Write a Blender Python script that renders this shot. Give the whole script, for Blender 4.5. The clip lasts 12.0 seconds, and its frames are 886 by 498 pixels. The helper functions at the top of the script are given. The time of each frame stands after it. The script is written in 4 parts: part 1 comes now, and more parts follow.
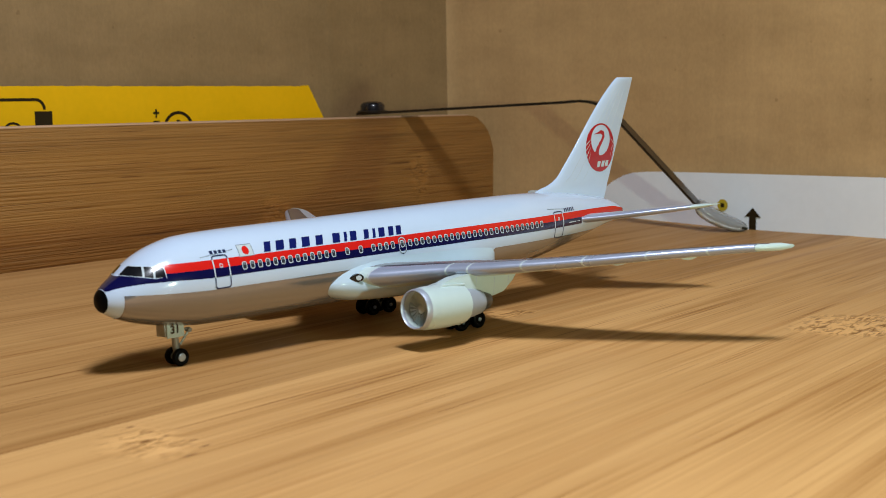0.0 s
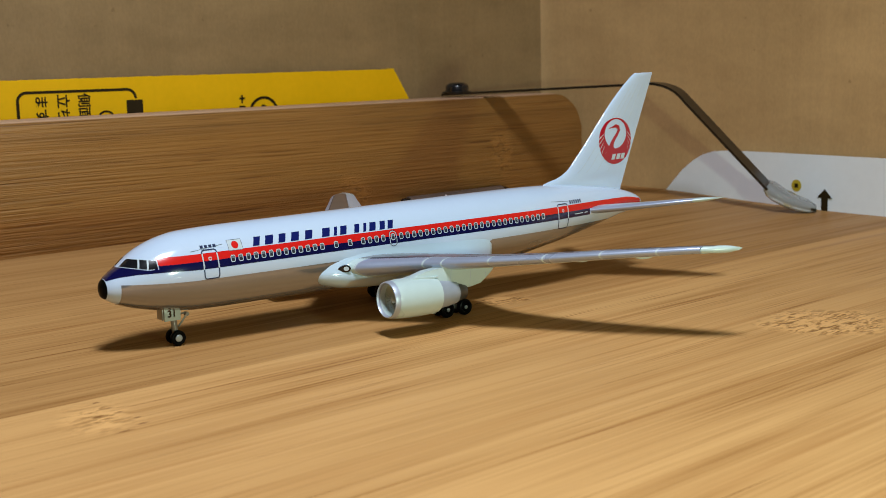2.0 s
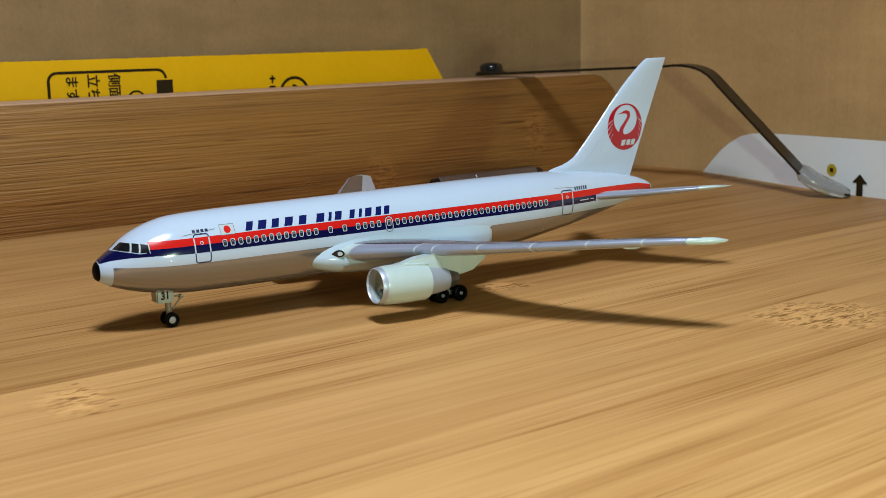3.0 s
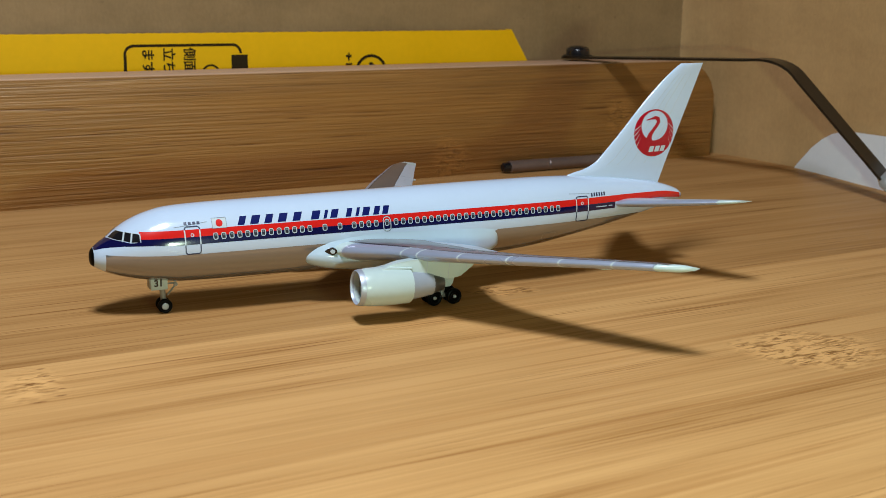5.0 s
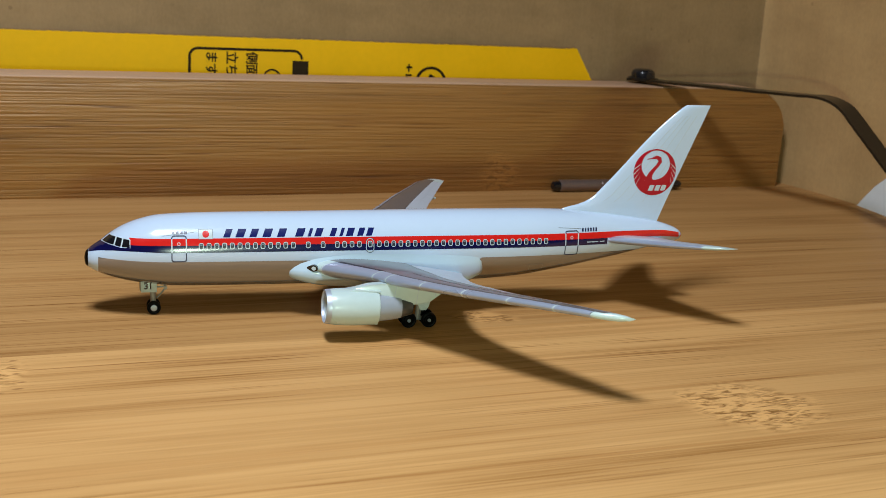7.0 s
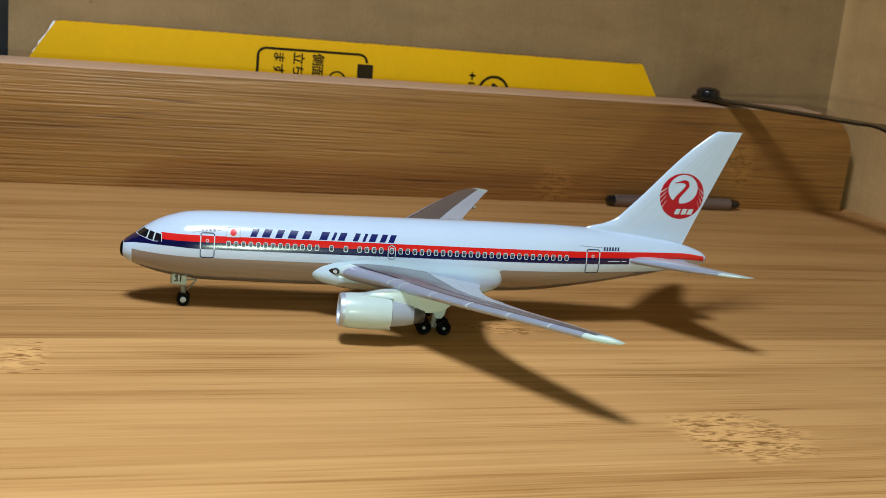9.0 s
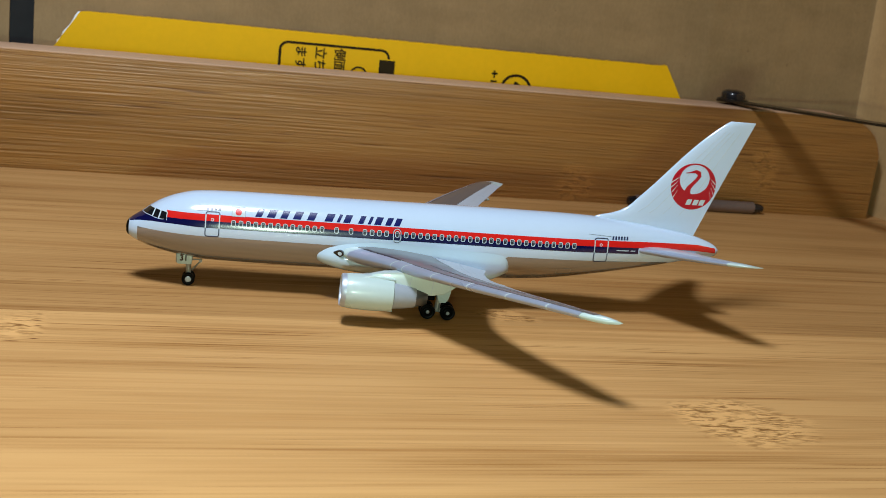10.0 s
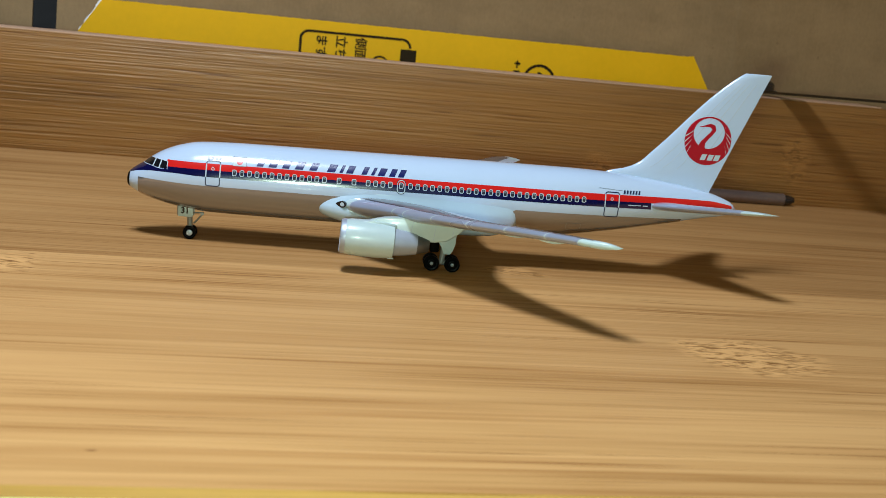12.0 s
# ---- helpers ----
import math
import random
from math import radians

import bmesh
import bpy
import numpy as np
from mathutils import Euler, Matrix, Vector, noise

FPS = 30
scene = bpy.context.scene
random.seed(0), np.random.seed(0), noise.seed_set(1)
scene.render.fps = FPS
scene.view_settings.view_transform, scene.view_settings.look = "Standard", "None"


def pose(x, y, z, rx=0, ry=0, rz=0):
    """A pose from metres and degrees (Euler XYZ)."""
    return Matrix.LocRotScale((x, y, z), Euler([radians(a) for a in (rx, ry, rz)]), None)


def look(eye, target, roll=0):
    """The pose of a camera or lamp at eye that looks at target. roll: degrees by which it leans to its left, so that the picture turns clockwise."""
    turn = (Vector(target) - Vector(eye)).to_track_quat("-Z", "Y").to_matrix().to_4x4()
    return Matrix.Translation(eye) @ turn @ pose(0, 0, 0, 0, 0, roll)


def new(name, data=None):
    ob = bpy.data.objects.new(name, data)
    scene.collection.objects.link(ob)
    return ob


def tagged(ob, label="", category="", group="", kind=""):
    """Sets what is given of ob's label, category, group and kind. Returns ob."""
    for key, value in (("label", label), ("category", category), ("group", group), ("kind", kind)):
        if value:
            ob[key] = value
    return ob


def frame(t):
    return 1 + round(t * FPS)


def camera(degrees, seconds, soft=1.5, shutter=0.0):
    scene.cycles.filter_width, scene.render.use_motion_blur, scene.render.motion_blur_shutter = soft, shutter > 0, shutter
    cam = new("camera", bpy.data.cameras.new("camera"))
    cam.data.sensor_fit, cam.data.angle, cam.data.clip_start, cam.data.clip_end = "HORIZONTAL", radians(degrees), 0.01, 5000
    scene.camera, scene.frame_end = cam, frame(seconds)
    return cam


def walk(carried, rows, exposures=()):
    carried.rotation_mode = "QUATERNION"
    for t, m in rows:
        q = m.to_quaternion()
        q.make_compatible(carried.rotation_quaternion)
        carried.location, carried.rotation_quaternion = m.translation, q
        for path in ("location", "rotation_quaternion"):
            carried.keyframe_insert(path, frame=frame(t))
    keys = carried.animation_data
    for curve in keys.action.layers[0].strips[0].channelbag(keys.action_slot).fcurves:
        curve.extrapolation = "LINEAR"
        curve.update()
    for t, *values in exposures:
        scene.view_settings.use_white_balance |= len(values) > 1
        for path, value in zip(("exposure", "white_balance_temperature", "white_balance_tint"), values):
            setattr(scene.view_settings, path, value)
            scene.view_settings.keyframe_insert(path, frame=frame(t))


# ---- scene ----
cam = camera(39.05, 12.0, soft=0.6)
PATH = [
    (0, (-0.08539, -0.15404, 0.03727), (1.3124, 1.2578, -0.1927), -0.94),
    (0.5, (-0.08305, -0.16353, 0.04030), (1.2559, 1.3015, -0.2063), -1.19),
    (1, (-0.07789, -0.17433, 0.04055), (1.1942, 1.3460, -0.2244), -1.33),
    (1.5, (-0.07482, -0.18093, 0.04272), (1.1342, 1.3867, -0.2414), -1.29),
    (2, (-0.06825, -0.19038, 0.04614), (1.0768, 1.4213, -0.2563), -1.34),
    (2.5, (-0.06170, -0.19584, 0.04667), (1.0244, 1.4522, -0.2764), -1.32),
    (3, (-0.05593, -0.19961, 0.04859), (0.9762, 1.4785, -0.2960), -1.18),
    (3.2, (-0.05323, -0.20036, 0.04881), (0.9583, 1.4889, -0.3024), -1.14),
    (4.8, (-0.02973, -0.21291, 0.05808), (0.7619, 1.5747, -0.3633), 0.46),
    (5, (-0.02563, -0.21465, 0.05838), (0.7389, 1.5840, -0.3661), 0.70),
    (5.5, (-0.01585, -0.21705, 0.06126), (0.6788, 1.6078, -0.3714), 1.39),
    (6, (-0.00797, -0.22193, 0.06348), (0.6172, 1.6265, -0.3755), 2.05),
    (6.5, (-0.00176, -0.22677, 0.06630), (0.5689, 1.6375, -0.3798), 2.76),
    (8.5, (0.01679, -0.23860, 0.07346), (0.4010, 1.6633, -0.4116), 5.13),
    (9, (0.02000, -0.24009, 0.07463), (0.3632, 1.6710, -0.4049), 5.64),
    (9.5, (0.02450, -0.24193, 0.07233), (0.3310, 1.6781, -0.3962), 6.03),
    (10, (0.02804, -0.24133, 0.06769), (0.3000, 1.6882, -0.3829), 6.27),
    (10.5, (0.03241, -0.24226, 0.06309), (0.2743, 1.6970, -0.3621), 6.31),
    (11, (0.03623, -0.24349, 0.05901), (0.2475, 1.7042, -0.3432), 6.23),
    (11.5, (0.03774, -0.24300, 0.05483), (0.2265, 1.7119, -0.3232), 6.06),
    (12, (0.03974, -0.24098, 0.04611), (0.2180, 1.7190, -0.3099), 5.74),
]
# the film camera slowly cools its white balance
walk(cam, [(t, look(eye, target, roll)) for t, eye, target, roll in PATH], exposures=((0.0, 0.0, 6600, 12), (3.0, -0.06, 6520, 9), (6.0, 0.0, 6500, 9.5), (10.0, 0.04, 6340, 8.5), (12.0, -0.03, 6100, 8.5)))

# ---- camera lens: shallow focus on the model ----
cam.data.dof.use_dof = True
cam.data.dof.focus_distance = 0.228
cam.data.dof.aperture_fstop = 64.0

# ---- world and lights ----
world = bpy.data.worlds.new("room_air")
scene.world = world
world.use_nodes = True
world.node_tree.nodes["Background"].inputs[0].default_value = (0.80, 1.0, 0.72, 1)
world.node_tree.nodes["Background"].inputs[1].default_value = 0.001


def lamp(name, eye, target, size, power, colour):
    data = bpy.data.lights.new(name, "AREA")
    data.shape, data.size, data.energy, data.color = "DISK", size, power, colour
    ob = new(name, data)
    ob.matrix_world = look(eye, target)
    return ob


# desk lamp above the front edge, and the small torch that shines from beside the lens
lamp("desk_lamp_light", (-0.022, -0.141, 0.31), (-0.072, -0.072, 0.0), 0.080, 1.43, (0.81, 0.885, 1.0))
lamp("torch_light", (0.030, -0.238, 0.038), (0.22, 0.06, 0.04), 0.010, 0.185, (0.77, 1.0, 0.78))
scene.view_settings.exposure = 0.0


# ---- materials ----
def material(name):
    m = bpy.data.materials.new(name)
    m.use_nodes = True
    return m, m.node_tree, m.node_tree.nodes["Principled BSDF"]


def node(tree, kind, **values):
    n = tree.nodes.new(kind)
    for key, value in values.items():
        n.inputs[key].default_value = value
    return n


def ramp(tree, stops):
    n = tree.nodes.new("ShaderNodeValToRGB")
    while len(n.color_ramp.elements) < len(stops):
        n.color_ramp.elements.new(0.5)
    for e, (at, c) in zip(n.color_ramp.elements, stops):
        e.position, e.color = at, (*c, 1) if len(c) == 3 else c
    return n


def grey(v):
    return (v, v, v)


def stretched(tree, coords, scale, detail=4.0, rough=0.6, distortion=0.0):
    mapping = tree.nodes.new("ShaderNodeMapping")
    mapping.inputs["Scale"].default_value = scale
    tree.links.new(coords, mapping.inputs["Vector"])
    n = node(tree, "ShaderNodeTexNoise", Scale=1.0, Detail=detail, Roughness=rough, Distortion=distortion)
    tree.links.new(mapping.outputs[0], n.inputs["Vector"])
    return n.outputs["Fac"]


def math_node(tree, op, a, b=None, clamp=False):
    n = tree.nodes.new("ShaderNodeMath")
    n.operation, n.use_clamp = op, clamp
    for i, v in enumerate((a, b)):
        if v is None:
            continue
        if isinstance(v, (int, float)):
            n.inputs[i].default_value = v
        else:
            tree.links.new(v, n.inputs[i])
    return n.outputs[0]


def mix(tree, kind, fac, a, b):
    n = tree.nodes.new("ShaderNodeMix")
    n.data_type, n.blend_type = "RGBA", kind
    for i, v in ((0, fac), (6, a), (7, b)):
        if isinstance(v, (int, float)):
            n.inputs[i].default_value = v
        elif isinstance(v, tuple):
            n.inputs[i].default_value = (*v, 1)
        else:
            tree.links.new(v, n.inputs[i])
    return n.outputs[2]


def bump(tree, bsdf, height, distance, strength=1.0):
    n = node(tree, "ShaderNodeBump", Strength=strength, Distance=distance)
    tree.links.new(height, n.inputs["Height"])
    tree.links.new(n.outputs[0], bsdf.inputs["Normal"])


def bamboo(name, light, dark, nodes=(), gloss=0.38, knots=(0.58, 0.86, 1.12), relief=0.00004, strip=0.035, dots=(), grain=16, spec=0.08, bold=0.0, short=(24, 2500), pore=0.85):
    """Lacquered bamboo: fibres along local x, knots of the cane at the places named (x, y, z, radius along, radius across)."""
    m, t, b = material(name)
    co = t.nodes.new("ShaderNodeTexCoord").outputs["Object"]
    info_node = t.nodes.new("ShaderNodeObjectInfo")
    info = info_node.outputs["Random"]
    shift = t.nodes.new("ShaderNodeVectorMath")
    shift.operation = "ADD"
    comb = t.nodes.new("ShaderNodeCombineXYZ")
    t.links.new(math_node(t, "MULTIPLY", info, 3.7), comb.inputs[0])
    t.links.new(math_node(t, "MULTIPLY", info, 1.3), comb.inputs[1])
    t.links.new(co, shift.inputs[0])
    t.links.new(comb.outputs[0], shift.inputs[1])
    p = shift.outputs[0]
    fibre = stretched(t, p, (grain, 2000, 2000), 3, 0.65)
    streak = stretched(t, p, (10, 330, 330), 4, 0.6, 0.3)
    broad = stretched(t, p, (9, 62, 62), 3, 0.5)
    dash = stretched(t, p, (short[0], short[1], short[1]), 1, 0.4)
    tone = math_node(t, "ADD", math_node(t, "MULTIPLY", fibre, 0.34), math_node(t, "MULTIPLY", streak, 0.40))
    tone = math_node(t, "ADD", tone, math_node(t, "MULTIPLY", broad, 0.46))
    tone = math_node(t, "ADD", tone, math_node(t, "MULTIPLY", math_node(t, "SUBTRACT", info, 0.5), strip))
    r = ramp(t, ((0.40, dark), (0.535, tuple((a + 2 * c) / 3 for a, c in zip(dark, light))), (0.66, light)))
    t.links.new(tone, r.inputs[0])
    if bold:
        # long dark fibre bundles, more of them in some places than in others
        bundle = ramp(t, ((0.50, grey(0)), (0.66, grey(1))))
        t.links.new(stretched(t, p, (7, 310, 310), 3, 0.6, 0.5), bundle.inputs[0])
        where = ramp(t, ((0.40, grey(0.15)), (0.62, grey(1.0))))
        t.links.new(stretched(t, p, (6, 45, 45), 2, 0.5), where.inputs[0])
        dark_fibre = math_node(t, "MULTIPLY", math_node(t, "MULTIPLY", bundle.outputs[0], where.outputs[0]), bold)
        r_out = mix(t, "MULTIPLY", dark_fibre, r.outputs[0], (0.60, 0.45, 0.30))
    else:
        r_out = r.outputs[0]
    # each cane strip has its own tone; rear ones also carry the dimmer light
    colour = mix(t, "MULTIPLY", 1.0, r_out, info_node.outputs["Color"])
    # short dark pores in the fibres
    pores = ramp(t, ((0.64, grey(0)), (0.72, grey(1))))
    t.links.new(dash, pores.inputs[0])
    patchy = ramp(t, ((0.42, grey(0.10)), (0.60, grey(pore))))
    t.links.new(stretched(t, p, (14, 60, 60), 2), patchy.inputs[0])
    colour = mix(t, "MULTIPLY", math_node(t, "MULTIPLY", pores.outputs[0], patchy.outputs[0]), colour, (0.42, 0.30, 0.20))
    height = math_node(t, "ADD", fibre, math_node(t, "MULTIPLY", dash, -0.8))
    if nodes:
        warp = t.nodes.new("ShaderNodeVectorMath")
        warp.operation = "ADD"
        wn = node(t, "ShaderNodeTexNoise", Scale=110.0, Detail=2.0)
        t.links.new(co, wn.inputs["Vector"])
        ws = t.nodes.new("ShaderNodeVectorMath")
        ws.operation = "SCALE"
        ws.inputs["Scale"].default_value = 0.006
        t.links.new(wn.outputs["Color"], ws.inputs[0])
        t.links.new(co, warp.inputs[0])
        t.links.new(ws.outputs[0], warp.inputs[1])
        total = None
        for x, y, z, ru, rv, force in nodes:
            d = t.nodes.new("ShaderNodeMapping")
            d.vector_type = "TEXTURE"
            d.inputs["Location"].default_value = (x + 0.003, y + 0.003, z + 0.003)
            d.inputs["Rotation"].default_value = (0, 0, radians(-22) if z == 0 else 0)
            d.inputs["Scale"].default_value = (ru, rv, rv)
            t.links.new(warp.outputs[0], d.inputs["Vector"])
            ln = t.nodes.new("ShaderNodeVectorMath")
            ln.operation = "LENGTH"
            t.links.new(d.outputs[0], ln.inputs[0])
            one = math_node(t, "MULTIPLY", math_node(t, "SUBTRACT", 1.25, ln.outputs["Value"], True), force)
            total = one if total is None else math_node(t, "MAXIMUM", total, one)
        mask = ramp(t, ((0.12, grey(0)), (0.55, grey(1))))
        t.links.new(total, mask.inputs[0])
        fleck = stretched(t, co, (300, 900, 900), 2, 0.5, 1.2)
        fr = ramp(t, ((0.34, grey(0)), (0.45, grey(0.55)), (0.55, grey(1))))
        t.links.new(fleck, fr.inputs[0])
        knot = mix(t, "MIX", fr.outputs[0], tuple(knots[0] * c for c in dark), tuple(min(1, knots[2] * c) for c in light))
        knot = mix(t, "MULTIPLY", 1.0, knot, info_node.outputs["Color"])
        colour = mix(t, "MIX", math_node(t, "MULTIPLY", mask.outputs[0], knots[1]), colour, knot)
        height = math_node(t, "ADD", height, math_node(t, "MULTIPLY", math_node(t, "MULTIPLY", mask.outputs[0], fr.outputs[0]), 2.2 if relief < 0.0001 else 0.25))
    for x, y, along in dots:
        # small dark root scars
        d = t.nodes.new("ShaderNodeMapping")
        d.vector_type = "TEXTURE"
        d.inputs["Location"].default_value = (x, y, 0)
        d.inputs["Scale"].default_value = (along, 0.00022, 0.02)
        t.links.new(co, d.inputs["Vector"])
        ln = t.nodes.new("ShaderNodeVectorMath")
        ln.operation = "LENGTH"
        t.links.new(d.outputs[0], ln.inputs[0])
        colour = mix(t, "MIX", math_node(t, "MULTIPLY", math_node(t, "SUBTRACT", 1.4, ln.outputs["Value"], True), 0.8), colour, (0.11, 0.030, 0.010))
    t.links.new(colour, b.inputs["Base Color"])
    rough = ramp(t, ((0.3, grey(gloss + 0.10)), (0.7, grey(gloss - 0.06))))
    t.links.new(streak, rough.inputs[0])
    t.links.new(rough.outputs[0], b.inputs["Roughness"])
    b.inputs["Specular IOR Level"].default_value = spec
    b.inputs["Specular Tint"].default_value = (1.0, 0.86, 0.62, 1)
    bump(t, b, height, relief, 0.55)
    return m


def plain(name, colour, rough=0.5, metal=0.0, coat=0.0, vary=0.05, grain=900.0, relief=0.0, spec=None, haze=0.06):
    """Paint, plastic or metal with a slight unevenness of tone and gloss."""
    m, t, b = material(name)
    co = t.nodes.new("ShaderNodeTexCoord").outputs["Object"]
    n = stretched(t, co, (grain, grain, grain), 3)
    wide = stretched(t, co, (grain / 9, grain / 9, grain / 9), 2)
    f = math_node(t, "ADD", math_node(t, "MULTIPLY", n, 0.5), math_node(t, "MULTIPLY", wide, 0.5))
    r = ramp(t, ((0.3, tuple(c * (1 - vary) for c in colour)), (0.7, tuple(min(1, c * (1 + vary)) for c in colour))))
    t.links.new(f, r.inputs[0])
    t.links.new(r.outputs[0], b.inputs["Base Color"])
    rr = ramp(t, ((0.3, grey(max(0.02, rough * 0.85))), (0.7, grey(min(1, rough * 1.15)))))
    t.links.new(wide, rr.inputs[0])
    t.links.new(rr.outputs[0], b.inputs["Roughness"])
    b.inputs["Metallic"].default_value = metal
    b.inputs["Coat Weight"].default_value = coat
    b.inputs["Coat Roughness"].default_value = haze
    if spec is not None:
        b.inputs["Specular IOR Level"].default_value = spec
    if relief:
        bump(t, b, n, relief, 0.5)
    return m


def cardboard(name, colour, dark):
    """Brown kraft card: faint upright flutes, cloudy tone and small specks."""
    m, t, b = material(name)
    co = t.nodes.new("ShaderNodeTexCoord").outputs["Object"]
    flute = stretched(t, co, (330, 330, 7), 2, 0.5)
    cloud = stretched(t, co, (28, 28, 60), 4, 0.6)
    fine = stretched(t, co, (1300, 1300, 700), 3, 0.6)
    speck = stretched(t, co, (420, 420, 420), 1, 0.3)
    f = math_node(t, "ADD", math_node(t, "MULTIPLY", flute, 0.12), math_node(t, "MULTIPLY", cloud, 0.62))
    f = math_node(t, "ADD", f, math_node(t, "MULTIPLY", fine, 0.24))
    r = ramp(t, ((0.36, dark), (0.66, colour)))
    t.links.new(f, r.inputs[0])
    sp = ramp(t, ((0.78, grey(0)), (0.83, grey(0.4))))
    t.links.new(speck, sp.inputs[0])
    t.links.new(mix(t, "MULTIPLY", sp.outputs[0], r.outputs[0], (0.45, 0.36, 0.28)), b.inputs["Base Color"])
    b.inputs["Roughness"].default_value = 0.66
    bump(t, b, math_node(t, "ADD", fine, math_node(t, "MULTIPLY", flute, 0.8)), 0.00006, 0.5)
    return m


BAMBOO_LIGHT, BAMBOO_DARK = (0.640, 0.358, 0.134), (0.320, 0.142, 0.037)
WHITE = plain("white_gloss_enamel", (0.520, 0.625, 0.775), 0.16, coat=0.6, vary=0.015)
CREAM = plain("white_primer_metal", (0.495, 0.600, 0.590), 0.30, coat=0.25, vary=0.03, relief=0.00001)
RED = plain("red_gloss_print", (0.640, 0.014, 0.010), 0.24, coat=0.25, vary=0.04)
CRIMSON = plain("crimson_gloss_print", (0.400, 0.006, 0.018), 0.24, coat=0.25, vary=0.04)
NAVY = plain("navy_gloss_print", (0.005, 0.005, 0.052), 0.18, coat=0.5, vary=0.10)
TITLE_BLUE = plain("blue_title_print", (0.007, 0.012, 0.105), 0.2, coat=0.4, vary=0.06)
BELLY = plain("polished_grey_belly_paint", (0.350, 0.330, 0.325), 0.13, metal=0.6, coat=0.3, vary=0.03)
SILVER = plain("silver_leading_edge_paint", (0.400, 0.440, 0.570), 0.30, metal=0.42, vary=0.04)
STEEL = plain("satin_nacelle_metal", (0.330, 0.365, 0.425), 0.40, metal=0.22, vary=0.05)
DUCT = plain("grey_green_duct_paint", (0.540, 0.640, 0.620), 0.35, metal=0.0, vary=0.05)
HOT = plain("dark_exhaust_metal", (0.134, 0.145, 0.156), 0.38, metal=0.8, vary=0.08)
WING_GREY = plain("grey_wing_box_paint", (0.105, 0.092, 0.100), 0.34, coat=0.8, vary=0.05, haze=0.24)
WING_PALE = plain("pale_wing_flap_paint", (0.498, 0.551, 0.623), 0.30, metal=0.12, coat=0.2, vary=0.04)
BLACK = plain("black_gloss_print", (0.008, 0.008, 0.010), 0.22, coat=0.3, vary=0.1)
LINE_BLUE = plain("dark_blue_line_print", (0.008, 0.016, 0.061), 0.3, vary=0.05)
LINE_GREY = plain("grey_line_print", (0.134, 0.161, 0.189), 0.4, vary=0.05)
LINE_DARK = plain("dark_panel_line", (0.029, 0.026, 0.037), 0.5, vary=0.05)
PANEL_LINE = plain("panel_line_ridge_shade", (0.451, 0.517, 0.607), 0.4, vary=0.05)
FAIRING = plain("white_fairing_enamel", (0.490, 0.615, 0.725), 0.17, coat=0.4, vary=0.02)
LINE_WHITE = plain("white_line_print", (0.498, 0.567, 0.599), 0.3, vary=0.02)
PANE = plain("dark_window_print", (0.030, 0.034, 0.045), 0.2, coat=0.4, vary=0.1)
RUBBER = plain("black_tyre_plastic", (0.002, 0.002, 0.002), 0.42, vary=0.2, relief=0.00001, spec=0.06)
GEAR = plain("grey_gear_paint", (0.29, 0.29, 0.27), 0.36, metal=0.4, vary=0.05)
HUB = plain("bright_wheel_hub", (0.444, 0.505, 0.541), 0.3, metal=0.6, vary=0.04)
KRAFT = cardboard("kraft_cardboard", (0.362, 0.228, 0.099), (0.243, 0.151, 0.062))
# lighter copy of the same kraft: light on the side panel is coloured in
KRAFT_LIT = cardboard("kraft_cardboard_lit", (0.605, 0.376, 0.166), (0.434, 0.263, 0.111))
YELLOW = plain("yellow_printed_card", (0.840, 0.460, 0.002), 0.55, vary=0.05, grain=500, relief=0.00002, spec=0.2)
INK = plain("dark_print_ink", (0.029, 0.018, 0.006), 0.6, vary=0.15, spec=0.1)
WHITE_CARD = plain("white_coated_card", (0.83, 0.86, 0.90), 0.5, vary=0.03, grain=400, relief=0.00002)
BRONZE = plain("dark_bronze_spring_steel", (0.047, 0.039, 0.029), 0.34, metal=0.75, vary=0.15)
KNOB = plain("black_knob_plastic", (0.011, 0.010, 0.011), 0.25, coat=0.3, vary=0.15)
PEN = plain("brown_grey_metal_barrel", (0.230, 0.180, 0.160), 0.32, metal=0.6, vary=0.1)
STICKER = plain("yellow_round_sticker", (0.504, 0.367, 0.025), 0.4, vary=0.05)
PALE_DESK = plain("pale_desk_laminate", (0.541, 0.508, 0.139), 0.4, vary=0.06, grain=60)
PLASTER = plain("painted_plaster", (0.033, 0.041, 0.030), 0.8, vary=0.04, grain=30, relief=0.0003)
EDGING = plain("pale_yellow_edging", (0.80, 0.81, 0.30), 0.45, vary=0.06, grain=300)
BLACK_STRIP = plain("matt_black", (0.003, 0.003, 0.003), 0.7, vary=0.2)
LIP = plain("polished_lip_metal", (0.444, 0.490, 0.574), 0.45, metal=0.5, vary=0.03)
GLASS, _t, _b = material("clear_plastic_sleeve")
_b.inputs["Base Color"].default_value = (0.93, 0.95, 0.95, 1)
_b.inputs["Transmission Weight"].default_value = 0.70
_b.inputs["Roughness"].default_value = 0.10
_b.inputs["IOR"].default_value = 1.45


# ---- mesh helpers ----
def mesh_of(bm, name, mat, smooth=True):
    me = bpy.data.meshes.new(name)
    bmesh.ops.recalc_face_normals(bm, faces=bm.faces)
    bm.to_mesh(me)
    bm.free()
    me.materials.append(mat)
    for f in me.polygons:
        f.use_smooth = smooth
    return me


def soft_edges(me, degrees=35):
    """Smooth shading that stays sharp across strong creases."""
    bm = bmesh.new()
    bm.from_mesh(me)
    for e in bm.edges:
        e.smooth = len(e.link_faces) != 2 or e.calc_face_angle(0) < radians(degrees)
    bm.to_mesh(me)
    bm.free()
    return me


